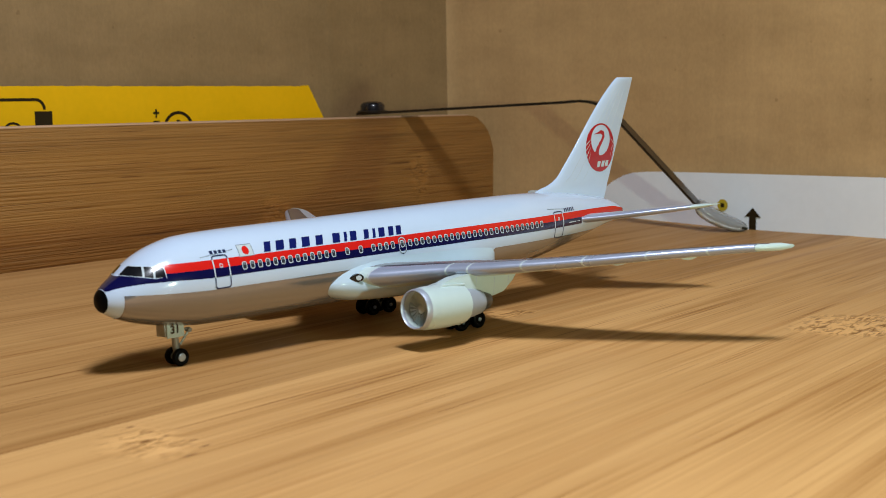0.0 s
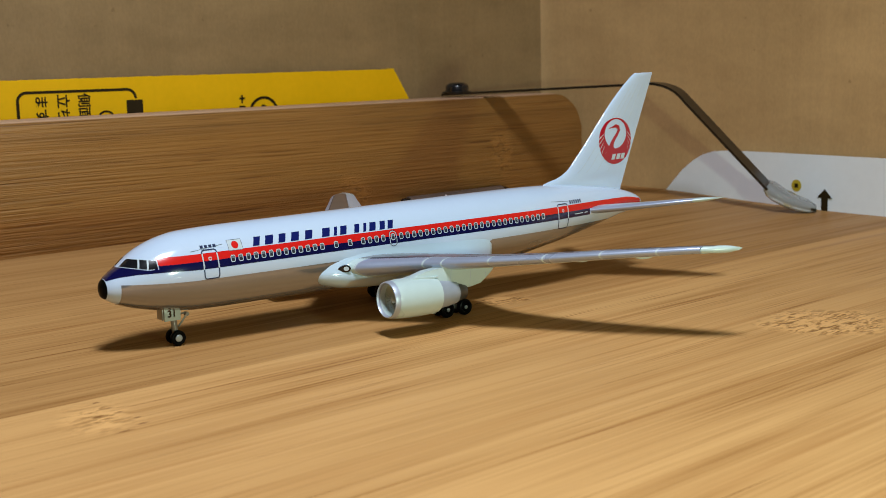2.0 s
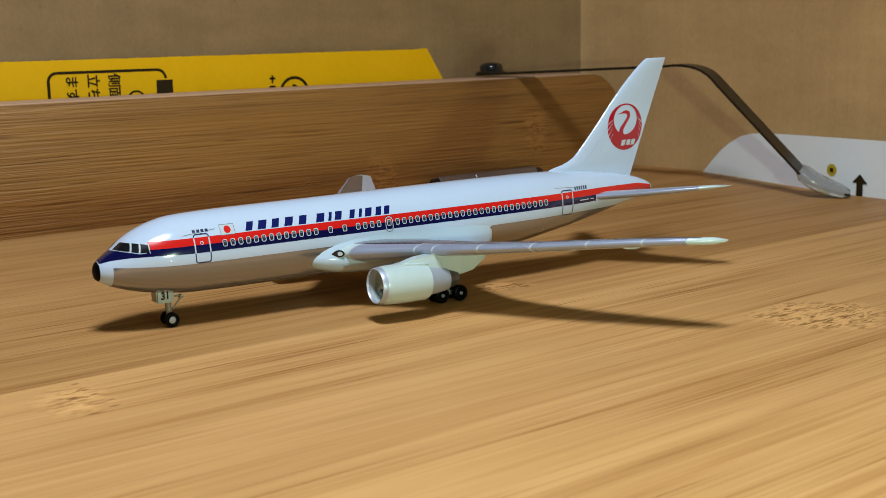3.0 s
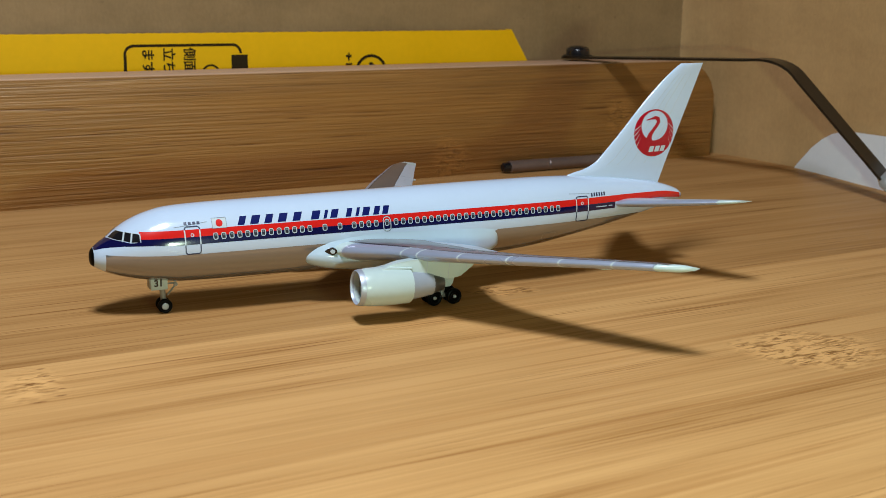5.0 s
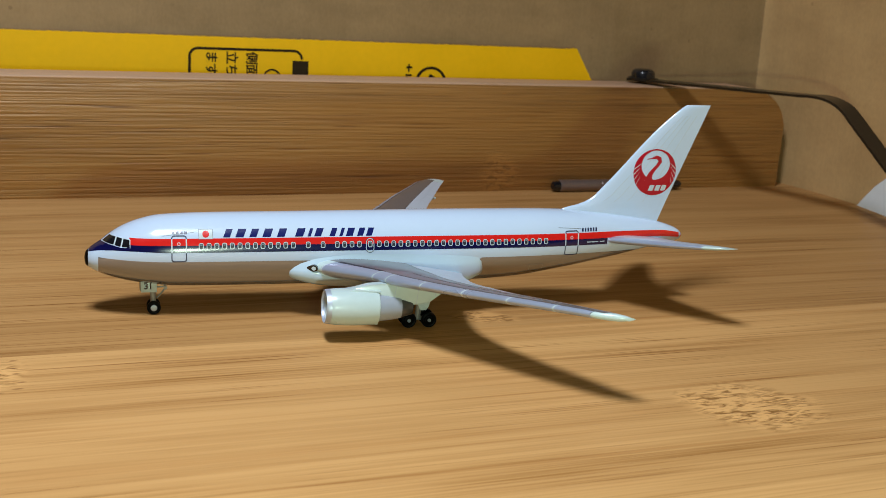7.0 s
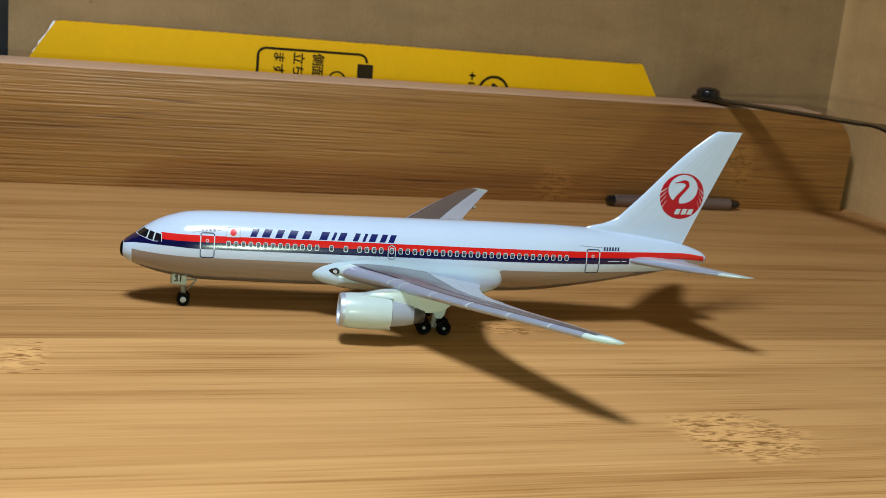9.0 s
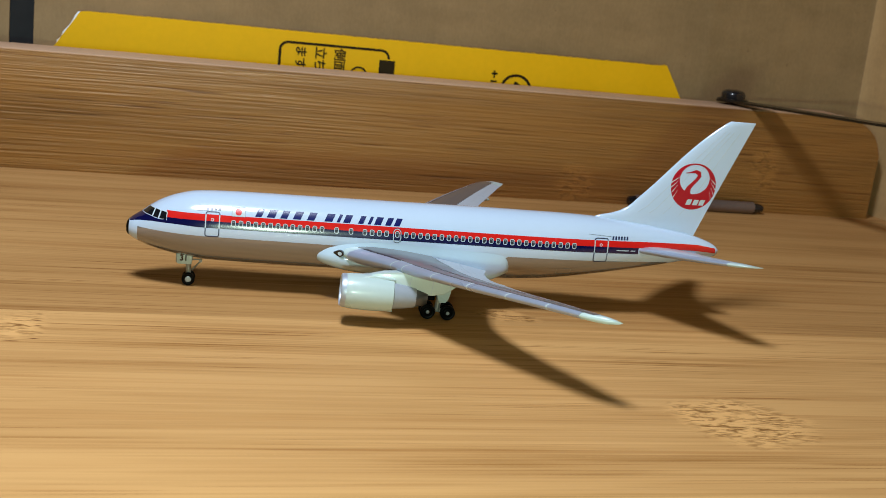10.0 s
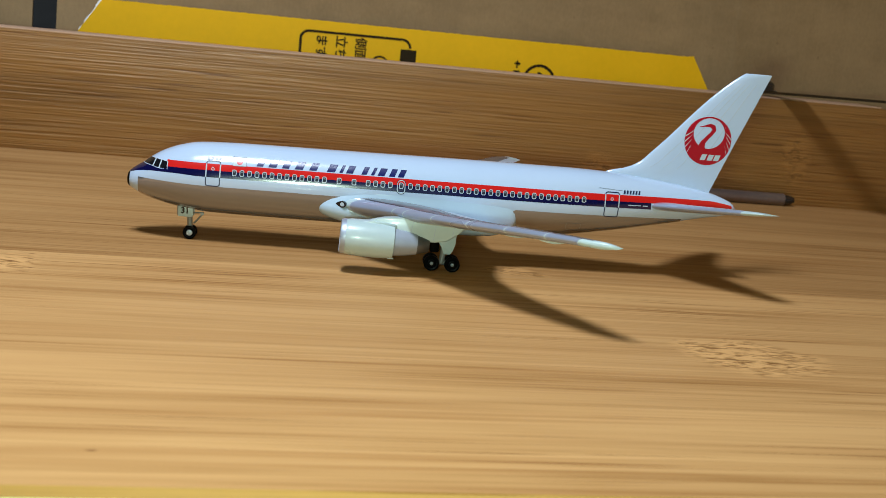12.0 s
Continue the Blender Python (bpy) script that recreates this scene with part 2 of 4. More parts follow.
def part(name, bm, mat, parent, label="", smooth=True, crease=35):
    ob = new(name, soft_edges(mesh_of(bm, name, mat, smooth), crease) if smooth else mesh_of(bm, name, mat, False))
    ob.parent = parent
    if label:
        ob["label"] = label
    return ob


def thing(name, label, category, m=None, group="", kind=""):
    ob = new(name)
    ob.empty_display_size = 0.01
    if m is not None:
        ob.matrix_world = m
    return tagged(ob, label, category, group, kind)


def box(x0, x1, y0, y1, z0, z1, bevel=0.0, bm=None, segments=2):
    bm = bm or bmesh.new()
    made = bmesh.ops.create_cube(bm, size=1.0, matrix=Matrix.LocRotScale(((x0 + x1) / 2, (y0 + y1) / 2, (z0 + z1) / 2), None, (x1 - x0, y1 - y0, z1 - z0)))
    if bevel:
        edges = list({e for v in made["verts"] for e in v.link_edges})
        bmesh.ops.bevel(bm, geom=edges, offset=bevel, segments=segments, affect="EDGES", profile=0.5)
    return bm


def lathe(profile, axis="x", steps=40, at=(0, 0, 0), bm=None, close=False):
    """A solid of revolution from (along, radius) pairs."""
    bm = bm or bmesh.new()
    rings = []
    for a, r in profile:
        ring = []
        for i in range(steps):
            s, c = math.sin(2 * math.pi * i / steps), math.cos(2 * math.pi * i / steps)
            p = {"x": (a, r * c, r * s), "y": (r * c, a, r * s), "z": (r * c, r * s, a)}[axis]
            ring.append(bm.verts.new(Vector(p) + Vector(at)))
        rings.append(ring)
    pairs = list(zip(rings, rings[1:])) + ([(rings[-1], rings[0])] if close else [])
    for a, b in pairs:
        for i in range(steps):
            bm.faces.new((a[i], a[(i + 1) % steps], b[(i + 1) % steps], b[i]))
    if not close:
        bm.faces.new(rings[0])
        bm.faces.new(rings[-1])
    return bm


def loft(rings, bm=None, caps=True):
    """Skin between closed rings of points."""
    bm = bm or bmesh.new()
    made = [[bm.verts.new(p) for p in ring] for ring in rings]
    n = len(made[0])
    for a, b in zip(made, made[1:]):
        for i in range(n):
            bm.faces.new((a[i], a[(i + 1) % n], b[(i + 1) % n], b[i]))
    if caps:
        bm.faces.new(made[0])
        bm.faces.new(made[-1])
    return bm


def slab(outline, y0, y1, bm=None, bevel=0.0):
    """A plate: an outline in x and z, given a thickness along y."""
    bm = bm or bmesh.new()
    a = [bm.verts.new((x, y0, z)) for x, z in outline]
    b = [bm.verts.new((x, y1, z)) for x, z in outline]
    n = len(a)
    faces = [bm.faces.new(a), bm.faces.new(b)]
    for i in range(n):
        faces.append(bm.faces.new((a[i], a[(i + 1) % n], b[(i + 1) % n], b[i])))
    if bevel:
        edges = [e for e in set(faces[0].edges) | set(faces[1].edges)]
        bmesh.ops.bevel(bm, geom=edges, offset=bevel, segments=2, affect="EDGES", profile=0.5)
    return bm


def tube(points, radius, steps=10, bm=None):
    """A round rod along a line of points."""
    bm = bm or bmesh.new()
    pts = [Vector(p) for p in points]
    rings = []
    for i, p in enumerate(pts):
        d = (pts[min(i + 1, len(pts) - 1)] - pts[max(i - 1, 0)]).normalized()
        u = d.orthogonal().normalized() if abs(d.z) > 0.95 else d.cross(Vector((0, 0, 1))).normalized()
        v = d.cross(u)
        rings.append([p + radius * (u * math.cos(2 * math.pi * k / steps) + v * math.sin(2 * math.pi * k / steps)) for k in range(steps)])
    return loft(rings, bm)


def smooth_line(xs, ys):
    """A monotone cubic through the points given."""
    xs, ys = np.array(xs, float), np.array(ys, float)
    h, d = np.diff(xs), np.diff(ys) / np.diff(xs)
    m = np.zeros(len(xs))
    for i in range(1, len(xs) - 1):
        if d[i - 1] * d[i] > 0:
            w1, w2 = 2 * h[i] + h[i - 1], h[i] + 2 * h[i - 1]
            m[i] = (w1 + w2) / (w1 / d[i - 1] + w2 / d[i])
    m[0], m[-1] = d[0], d[-1]

    def at(x):
        x = min(max(x, xs[0]), xs[-1])
        i = min(int(np.searchsorted(xs, x, "right")) - 1, len(xs) - 2)
        t = (x - xs[i]) / h[i]
        return float((1 + 2 * t) * (1 - t) ** 2 * ys[i] + t * (1 - t) ** 2 * h[i] * m[i] + t * t * (3 - 2 * t) * ys[i + 1] + t * t * (t - 1) * h[i] * m[i + 1])
    return at


MM = 0.001

# ================= the bamboo stand =================
SLOPE = 0.127                     # the stand is turned against the model
TURNED = math.atan(SLOPE)
COS = math.cos(TURNED)
stand_pose = pose(0, 0, 0, 0, 0, math.degrees(TURNED))


def stand_xy(x, y):
    """From the room's x and y to the stand's own, along and across the cane."""
    return x * COS + y * math.sin(TURNED), -x * math.sin(TURNED) + y * COS


LIFT = 0.0003


def rise(v):
    """The board is cupped: it rises a little towards the upright ledge."""
    t = min(max((v + 0.004) / 0.098, 0), 1)
    near = min(max((v + 0.046) / 0.026, 0), 1)
    return 0.0028 * t * t * (3 - 2 * t) + LIFT * near * near * (3 - 2 * near)


V_WALL = 0.0945 * COS
FLOOR_NODES = ((*stand_xy(0.1058, -0.0578), 0, 0.0125, 0.0098, 1.0), (*stand_xy(-0.0130, -0.0335), 0, 0.0058, 0.0088, 0.50), (*stand_xy(0.0745, -0.0065), 0, 0.0068, 0.0048, 1.0))
WALL_NODES = ((stand_xy(0.1135, 0.109)[0], V_WALL, 0.0085, 0.0062, 0.0068, 1.0), (stand_xy(0.1735, 0.1165)[0], V_WALL, 0.0165, 0.0050, 0.0065, 1.0))
SCARS = ((0.0023, -0.1191, 0.0006), (-0.0141, -0.0246, 0.0006), (-0.0142, -0.0283, 0.0006), (-0.0140, -0.0309, 0.0006), (-0.0168, -0.0308, 0.0007), (-0.0134, -0.0348, 0.0006), (-0.0142, -0.0377, 0.0008), (-0.0176, -0.0391, 0.0012))
BAMBOO_FLOOR = bamboo("bamboo_board_lacquer", BAMBOO_LIGHT, BAMBOO_DARK, FLOOR_NODES, dots=SCARS, bold=0.50, spec=0.02, knots=(0.72, 0.84, 1.26))
# same bamboo as the board, darkened: the front's shade is in the colour
BAMBOO_WALL = bamboo("bamboo_ledge_shaded", (0.340, 0.156, 0.037), (0.155, 0.066, 0.013), WALL_NODES, 0.46, (0.80, 0.55, 1.35), 0.0006, grain=30, spec=1.0, bold=0.45, short=(40, 1800), pore=0.9)
# and paled for the top, where the lamp's light is painted in
BAMBOO_TOP_LIT = bamboo("bamboo_top_lit", (0.600, 0.385, 0.250), (0.440, 0.255, 0.140), (), 0.5)

stand = thing("bamboo_stand", "lacquered bamboo board of glued cane strips with a raised ledge", "stand", stand_pose)
# strips of cane, each a piece of its own
EDGES = [-0.1298, -0.1187, -0.0995, -0.0803, -0.0611, -0.0419, -0.0227, -0.0035, 0.0157, 0.0349, 0.0541, 0.0733, 0.0945 + 0.0155]
# tones of the wood, with the light's falloff towards the ledge darkened in
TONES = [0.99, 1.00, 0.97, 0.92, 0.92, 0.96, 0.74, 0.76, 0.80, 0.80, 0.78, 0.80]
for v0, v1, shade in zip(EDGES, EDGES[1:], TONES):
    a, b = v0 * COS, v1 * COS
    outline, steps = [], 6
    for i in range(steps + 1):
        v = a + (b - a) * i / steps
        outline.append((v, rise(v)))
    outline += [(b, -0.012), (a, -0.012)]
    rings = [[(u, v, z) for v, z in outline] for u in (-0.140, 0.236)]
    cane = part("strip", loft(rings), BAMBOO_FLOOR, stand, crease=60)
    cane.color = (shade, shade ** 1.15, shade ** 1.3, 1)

part("front_lip", box(-0.140, 0.236, -0.1385 * COS, -0.1300 * COS, -0.0060, -0.0010, 0.0004), EDGING, stand, "pale yellow edging along the front")

# the ledge, with a round upper corner at its end
U_END = stand_xy(0.2100, 0.1212)[0]
ledge_outline = [(-0.140, 0.0005), (U_END + 0.0008, 0.0005)]
for i in range(0, 9):
    a = i / 8 * math.pi / 2
    ledge_outline.append((U_END - 0.0125 + 0.0125 * math.cos(a) + 0.0008 * (1 - i / 8), 0.0337 - 0.0110 + 0.0110 * math.sin(a)))
ledge_outline.append((-0.140, 0.0337))
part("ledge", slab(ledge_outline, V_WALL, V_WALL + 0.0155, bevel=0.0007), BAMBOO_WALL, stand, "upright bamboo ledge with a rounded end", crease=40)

# thin slab that carries the painted light along the ledge's top
part("ledge_top", box(-0.140, U_END - 0.0118, V_WALL + 0.0004, V_WALL + 0.0152, 0.0336, 0.0340, 0.00015), BAMBOO_TOP_LIT, stand, "top of the ledge, the light on it put into the colour", crease=40)

# ================= page clip on the ledge =================
clip = thing("page_clip", "dark bronze spring strip with black knob and clear plastic foot", "page clip")
K = Vector((0.1632, 0.1258, 0.0342))
washer = lathe([(0.0009, 0.0046), (0.0014, 0.0046), (0.0016, 0.0042)], "z", 32, K)
part("washer", washer, BRONZE, clip)
knob = lathe([(0.0012, 0.0036), (0.0030, 0.0036), (0.0036, 0.0033), (0.0041, 0.0025), (0.0043, 0.0012)], "z", 32, K)
part("knob", knob, KNOB, clip, "black plastic screw knob")
BEND, FOOT, TOE = Vector((0.1919, 0.0625, 0.0377)), Vector((0.2118, 0.0443, 0.0084)), Vector((0.2218, 0.0352, 0.0016))


def ribbon(points, width, thick, sides):
    bm = bmesh.new()
    rings = []
    for p, s, n in zip(points, sides, range(len(points))):
        d = (points[min(n + 1, len(points) - 1)] - points[max(n - 1, 0)]).normalized()
        s = (s - d * s.dot(d)).normalized()
        up = s.cross(d).normalized()
        rings.append([p + s * width / 2 + up * thick / 2, p - s * width / 2 + up * thick / 2, p - s * width / 2 - up * thick / 2, p + s * width / 2 - up * thick / 2])
    return loft(rings, bm)


path_pts = []
start = K + Vector((-0.0012, 0.0040, 0.0006))
cross = Vector((0.92, 0.40, 0.0))


def bezier(a, b, c, t):
    return a * (1 - t) ** 2 + b * 2 * t * (1 - t) + c * t * t


knee = BEND + (FOOT - BEND) * 0.16
lead = BEND + (start - BEND) * 0.14
for i in range(7):
    path_pts.append(start.lerp(lead, i / 7))
for i in range(9):
    path_pts.append(bezier(lead, BEND + Vector((0, 0, 0.0010)), knee, i / 8))
for i in range(1, 8):
    path_pts.append(knee.lerp(FOOT, i / 7))
for i in range(1, 9):
    path_pts.append(bezier(FOOT, FOOT + (FOOT - BEND) * 0.16, TOE, i / 8))
part("strip", ribbon(path_pts, 0.0066, 0.0007, [cross] * len(path_pts)), BRONZE, clip, "bent flat spring steel strip")
sleeve_pts = [bezier(FOOT, FOOT + (FOOT - BEND) * 0.16, TOE, i / 8) for i in range(9)]
sleeve_rings = []
for i, p in enumerate(sleeve_pts):
    d = (sleeve_pts[min(i + 1, 8)] - sleeve_pts[max(i - 1, 0)]).normalized()
    s = (cross - d * cross.dot(d)).normalized()
    up = s.cross(d).normalized()
    swell = (0.62, 0.94, 1.0, 1.0, 1.0, 0.98, 0.94, 0.86, 0.50)[i]
    ring = []
    for k in range(20):
        a = 2 * math.pi * k / 20
        c, n = math.cos(a), math.sin(a)
        ring.append(p + s * 0.0044 * swell * math.copysign(abs(c) ** 0.6, c) + up * 0.0020 * swell * math.copysign(abs(n) ** 0.8, n))
    sleeve_rings.append(ring)
sleeve = loft(sleeve_rings)
part("sleeve", sleeve, GLASS, clip, "clear glossy plastic foot sleeve")

# ================= pen lying at the foot of the ledge =================
PEN_V = V_WALL - 0.0028
pen = thing("pen", "brown-grey metal pen with black ends lying against the ledge", "pen", stand_pose @ pose(0, PEN_V, rise(PEN_V) + 0.0018))
u0, u1 = stand_xy(0.1300, 0.108)[0], stand_xy(0.1735, 0.1135)[0]
part("barrel", lathe([(u0 + 0.0022, 0.0016), (u0 + 0.0024, 0.0018), (u0 + 0.0150, 0.0018), (u0 + 0.0152, 0.00165), (u0 + 0.0158, 0.00165), (u0 + 0.0160, 0.0018), (u1 - 0.0036, 0.0018), (u1 - 0.0034, 0.0016)], "x", 28), PEN, pen)
part("cap", lathe([(u0, 0.0010), (u0 + 0.0003, 0.0014), (u0 + 0.0022, 0.0016)], "x", 24), BLACK, pen, "black end cap")
part("tip", lathe([(u1 - 0.0034, 0.0016), (u1 - 0.0012, 0.0013), (u1 - 0.0002, 0.0008), (u1, 0.0003)], "x", 24), BLACK, pen, "black tip")

# ================= cardboard box round the stand =================
carton = thing("cardboard_box", "brown corrugated cardboard box standing open behind the stand", "box")
BACK = lambda x: 0.1254 + 0.08 * x
HIGH = 0.15
FOLD = 0.2115


def upright_sheet(points, z0, z1, thick, bm=None):
    """A sheet standing on a line of (x, y) points, thick on its far side."""
    bm = bm or bmesh.new()
    n = len(points)
    far = []
    for i, (x, y) in enumerate(points):
        a, b = Vector(points[max(i - 1, 0)]), Vector(points[min(i + 1, n - 1)])
        d = (b - a).normalized()
        far.append((x - d.y * thick, y + d.x * thick))
    rings = [[(x, y, z0), (x, y, z1), (fx, fy, z1), (fx, fy, z0)] for (x, y), (fx, fy) in zip(points, far)]
    return loft(rings, bm)


CREASE = 0.1575
back_line = [(-0.042 + i * (CREASE - 0.0022 + 0.042) / 8, BACK(-0.042 + i * (CREASE - 0.0022 + 0.042) / 8)) for i in range(9)]
back_line += [(CREASE - 0.0011, BACK(CREASE - 0.0011) - 0.00008), (CREASE, BACK(CREASE) - 0.00016), (CREASE + 0.0011, BACK(CREASE + 0.0011) - 0.00008), (CREASE + 0.0022, BACK(CREASE + 0.0022)), (0.185, BACK(0.185)), (FOLD - 0.0020, BACK(FOLD - 0.002)), (FOLD - 0.0006, BACK(FOLD) - 0.0004)]
side_pts = [back_line[-1], (FOLD + 0.0002, 0.1408), (0.2128, 0.1370), (0.2176, 0.1190), (0.2243, 0.0920), (0.2282, 0.0500), (0.2302, 0.0), (0.2330, -0.07), (0.2370, -0.16)]
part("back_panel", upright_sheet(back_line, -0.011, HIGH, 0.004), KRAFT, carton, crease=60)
# this panel's brighter lighting comes from its paler colour
part("side_panel", upright_sheet(side_pts, -0.011, HIGH, 0.004), KRAFT_LIT, carton, "kraft side panel, its stronger light put into the colour", crease=70)
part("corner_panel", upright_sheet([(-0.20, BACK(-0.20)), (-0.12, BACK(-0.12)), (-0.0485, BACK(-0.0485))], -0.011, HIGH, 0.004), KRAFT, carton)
# flat black strip that fills the gap left of the back panel
strap = thing("black_strip", "black flat strip in a gap of the cardboard", "strap")
part("band", upright_sheet([(-0.0495, BACK(-0.0495) + 0.0012), (-0.0410, BACK(-0.041) + 0.0012)], -0.011, HIGH - 0.01, 0.0008), BLACK_STRIP, strap)

# ================= yellow printed card behind the ledge =================
SLANT = 0.075
yellow_pose = pose(0, 0.1195, 0, 0, 0, math.degrees(math.atan(SLANT)))
LONG = math.sqrt(1 + SLANT ** 2)
card = thing("yellow_card", "yellow printed cardboard flap with dark printing standing behind the ledge", "card", yellow_pose)
rng = random.Random(4)
outline = [(-0.0460 * LONG, 0.0145), (-0.0353 * LONG, 0.0332), (-0.0289 * LONG, 0.0428)]
n = 150
for i in range(1, n):
    outline.append(((-0.0289 + (0.1426 + 0.0289) * i / n) * LONG, 0.0431 + 0.00005 * (-1) ** i + rng.uniform(-0.00006, 0.00006)))
outline += [(0.1426 * LONG, 0.0434), (0.1482 * LONG, 0.0342), (0.1590 * LONG, 0.0165)]
part("sheet", slab(outline, 0, 0.0028), YELLOW, card, smooth=False)
# torn white paper along the slanting edge
tear = []
for k in range(25):
    f = k / 24
    x, z = outline[0][0] + (outline[2][0] - outline[0][0]) * f, outline[0][1] + (outline[2][1] - outline[0][1]) * f
    tear.append((x - 0.0004 - rng.uniform(0, 0.0005), z))
part("torn_edge", slab([outline[0]] + tear + [outline[2], outline[1]], 0.0006, 0.0020), WHITE_CARD, card, "torn white paper edge", smooth=False)


def flat_print(name, shapes, mat, parent, y=-0.00006, label=""):
    """Thin ink shapes on the card's face: polygons in x and z."""
    bm = bmesh.new()
    for shape in shapes:
        slab(shape, y - 0.00003, y + 0.00003, bm)
    return part(name, bm, mat, parent, label, smooth=False)


def arc_band(cx, cz, r0, r1, a0, a1, steps=28):
    """Quads of a ring from angle a0 to a1, in degrees."""
    out = []
    for i in range(steps):
        a, b = (radians(a0 + (a1 - a0) * k / steps) for k in (i, i + 1))
        out.append([(cx + r0 * math.cos(a), cz + r0 * math.sin(a)), (cx + r1 * math.cos(a), cz + r1 * math.sin(a)), (cx + r1 * math.cos(b), cz + r1 * math.sin(b)), (cx + r0 * math.cos(b), cz + r0 * math.sin(b))])
    return out


def rect(x0, x1, z0, z1):
    return [(x0, z0), (x1, z0), (x1, z1), (x0, z1)]


frame_line = [rect(0.0259, 0.0267, 0.020, 0.0376), rect(0.0286, 0.0554, 0.0396, 0.0403)]
frame_line += arc_band(0.0286, 0.0376, 0.0020, 0.0027, 90, 180, 8) + arc_band(0.0554, 0.0376, 0.0020, 0.0027, 0, 90, 8)
flat_print("frame_print", frame_line, INK, card, label="dark printed rounded frame")
flat_print("block_print", [rect(0.0551, 0.0597, 0.0300, 0.0372)], INK, card)
flat_print("ring_print", arc_band(0.0493, 0.0322, 0.0021, 0.0026, 0, 360), INK, card)
flat_print("emblem_print", arc_band(0.0966, 0.0318, 0.0041, 0.0049, 0, 360, 36), INK, card, label="dark printed round emblem")
flat_print("emblem_centre", [[(0.0952, 0.0300), (0.0960, 0.0344), (0.0968, 0.0344), (0.0996, 0.0322), (0.0990, 0.0316), (0.0970, 0.0330), (0.0962, 0.0300)]], INK, card)
flat_print("small_print", [rect(0.0888, 0.0906, 0.0360, 0.0366), rect(0.0894, 0.0899, 0.0350, 0.0372), rect(0.0887, 0.0906, 0.0338, 0.0343), rect(0.0892, 0.0905, 0.0324, 0.0330), rect(0.0890, 0.0895, 0.0318, 0.0336)], INK, card)


def lettering(name, text, size, m, mat, parent, thick=0.00003, align="CENTER", bold=0.0):
    curve = bpy.data.curves.new(name, "FONT")
    curve.body, curve.size, curve.extrude, curve.align_x, curve.align_y = text, size, thick, align, "CENTER"
    curve.offset = size * bold
    tmp = bpy.data.objects.new(name, curve)
    scene.collection.objects.link(tmp)
    me = bpy.data.meshes.new_from_object(tmp.evaluated_get(bpy.context.evaluated_depsgraph_get()))
    bpy.data.objects.remove(tmp)
    bpy.data.curves.remove(curve)
    me.materials.clear()
    me.materials.append(mat)
    ob = new(name, me)
    ob.parent, ob.matrix_local = parent, m
    return ob


# three lines of print that lie on their side, since the flap stands on end
for x, line in ((0.0433, "側面"), (0.0377, "立ち"), (0.0321, "ます。")):
    for k, sign in enumerate(line):
        lettering("printed_sign", sign, 0.0036, pose(x, -0.00008, 0.0376 - 0.0034 * k, 90) @ pose(0, 0, 0, 0, 0, -90), INK, card, bold=0.018)

# ================= white coated flap at the side =================
flap = thing("white_flap", "white coated card flap with rounded corner, sticker and printed arrow", "card flap")
SIDE = smooth_line([-0.16, -0.07, 0.0, 0.05, 0.092, 0.10], [0.2348, 0.2308, 0.2280, 0.2256, 0.2230, 0.2224])
bm = bmesh.new()
rows, ys = [], [0.0955 - i * 0.0955 / 24 for i in range(20)] + [0.0190 - i * 0.02 for i in range(9)]
TOPZ = smooth_line([-0.20, 0.05, 0.0680, 0.0745, 0.0795, 0.0835, 0.0875, 0.0915, 0.0955], [0.0162, 0.0162, 0.0161, 0.0158, 0.0146, 0.0125, 0.0096, 0.0056, 0.0014])
loft([[(SIDE(y), y, -0.001), (SIDE(y), y, TOPZ(y)), (SIDE(y) + 0.0007, y, TOPZ(y)), (SIDE(y) + 0.0007, y, -0.001)] for y in ys], bm)
part("sheet", bm, WHITE_CARD, flap, crease=50)
dot = lathe([(0, 0.0017), (0.00012, 0.0017)], "x", 28, (SIDE(0.0450) - 0.0002, 0.0450, 0.0070))
part("sticker", dot, STICKER, flap, "yellow round sticker with dark mark")
mark = box(SIDE(0.0450) - 0.00032, SIDE(0.0450) - 0.0002, 0.0444, 0.0455, 0.0064, 0.0076, 0)
part("sticker_mark", mark, INK, flap, smooth=False)
bm = bmesh.new()
arrow = [(0.0342, 0.0002), (0.0364, 0.0002), (0.0364, 0.0040), (0.0379, 0.0040), (0.0353, 0.0066), (0.0327, 0.0040), (0.0342, 0.0040)]
loft([[(SIDE(0.0353) - dx, y, z) for y, z in arrow] for dx in (0.0002, 0.0003)], bm)
part("arrow_print", bm, INK, flap, "black printed arrow", smooth=False)

# ================= the airliner model =================
PITCH = 0.62
plane = thing("airliner_model", "white die-cast airliner model with red and navy stripes, silver wings", "model aircraft", pose(0.00015, -0.0001, 0.00005, 0, -PITCH, 0.4))

TOP = smooth_line([0, 0.15, 0.7, 1.6, 3.1, 4.3, 6.9, 9.8, 13.0, 16.7, 23, 38, 75, 84, 92, 100, 107.5, 113.2, 116.2, 118.4, 118.95],
                  [11.15, 11.95, 12.70, 13.45, 14.45, 15.45, 17.05, 18.18, 18.90, 19.15, 19.30, 19.38, 19.62, 19.62, 19.45, 18.85, 17.85, 16.85, 15.95, 14.90, 14.30])
BOT = smooth_line([0, 0.12, 0.6, 2.45, 6.7, 11.4, 15.8, 27, 38, 66, 74, 82, 92, 103.5, 111.7, 118.4, 118.95],
                  [11.05, 10.05, 9.50, 8.40, 7.02, 6.12, 5.65, 5.48, 5.45, 5.45, 5.55, 6.05, 7.50, 9.70, 11.45, 12.95, 13.50])
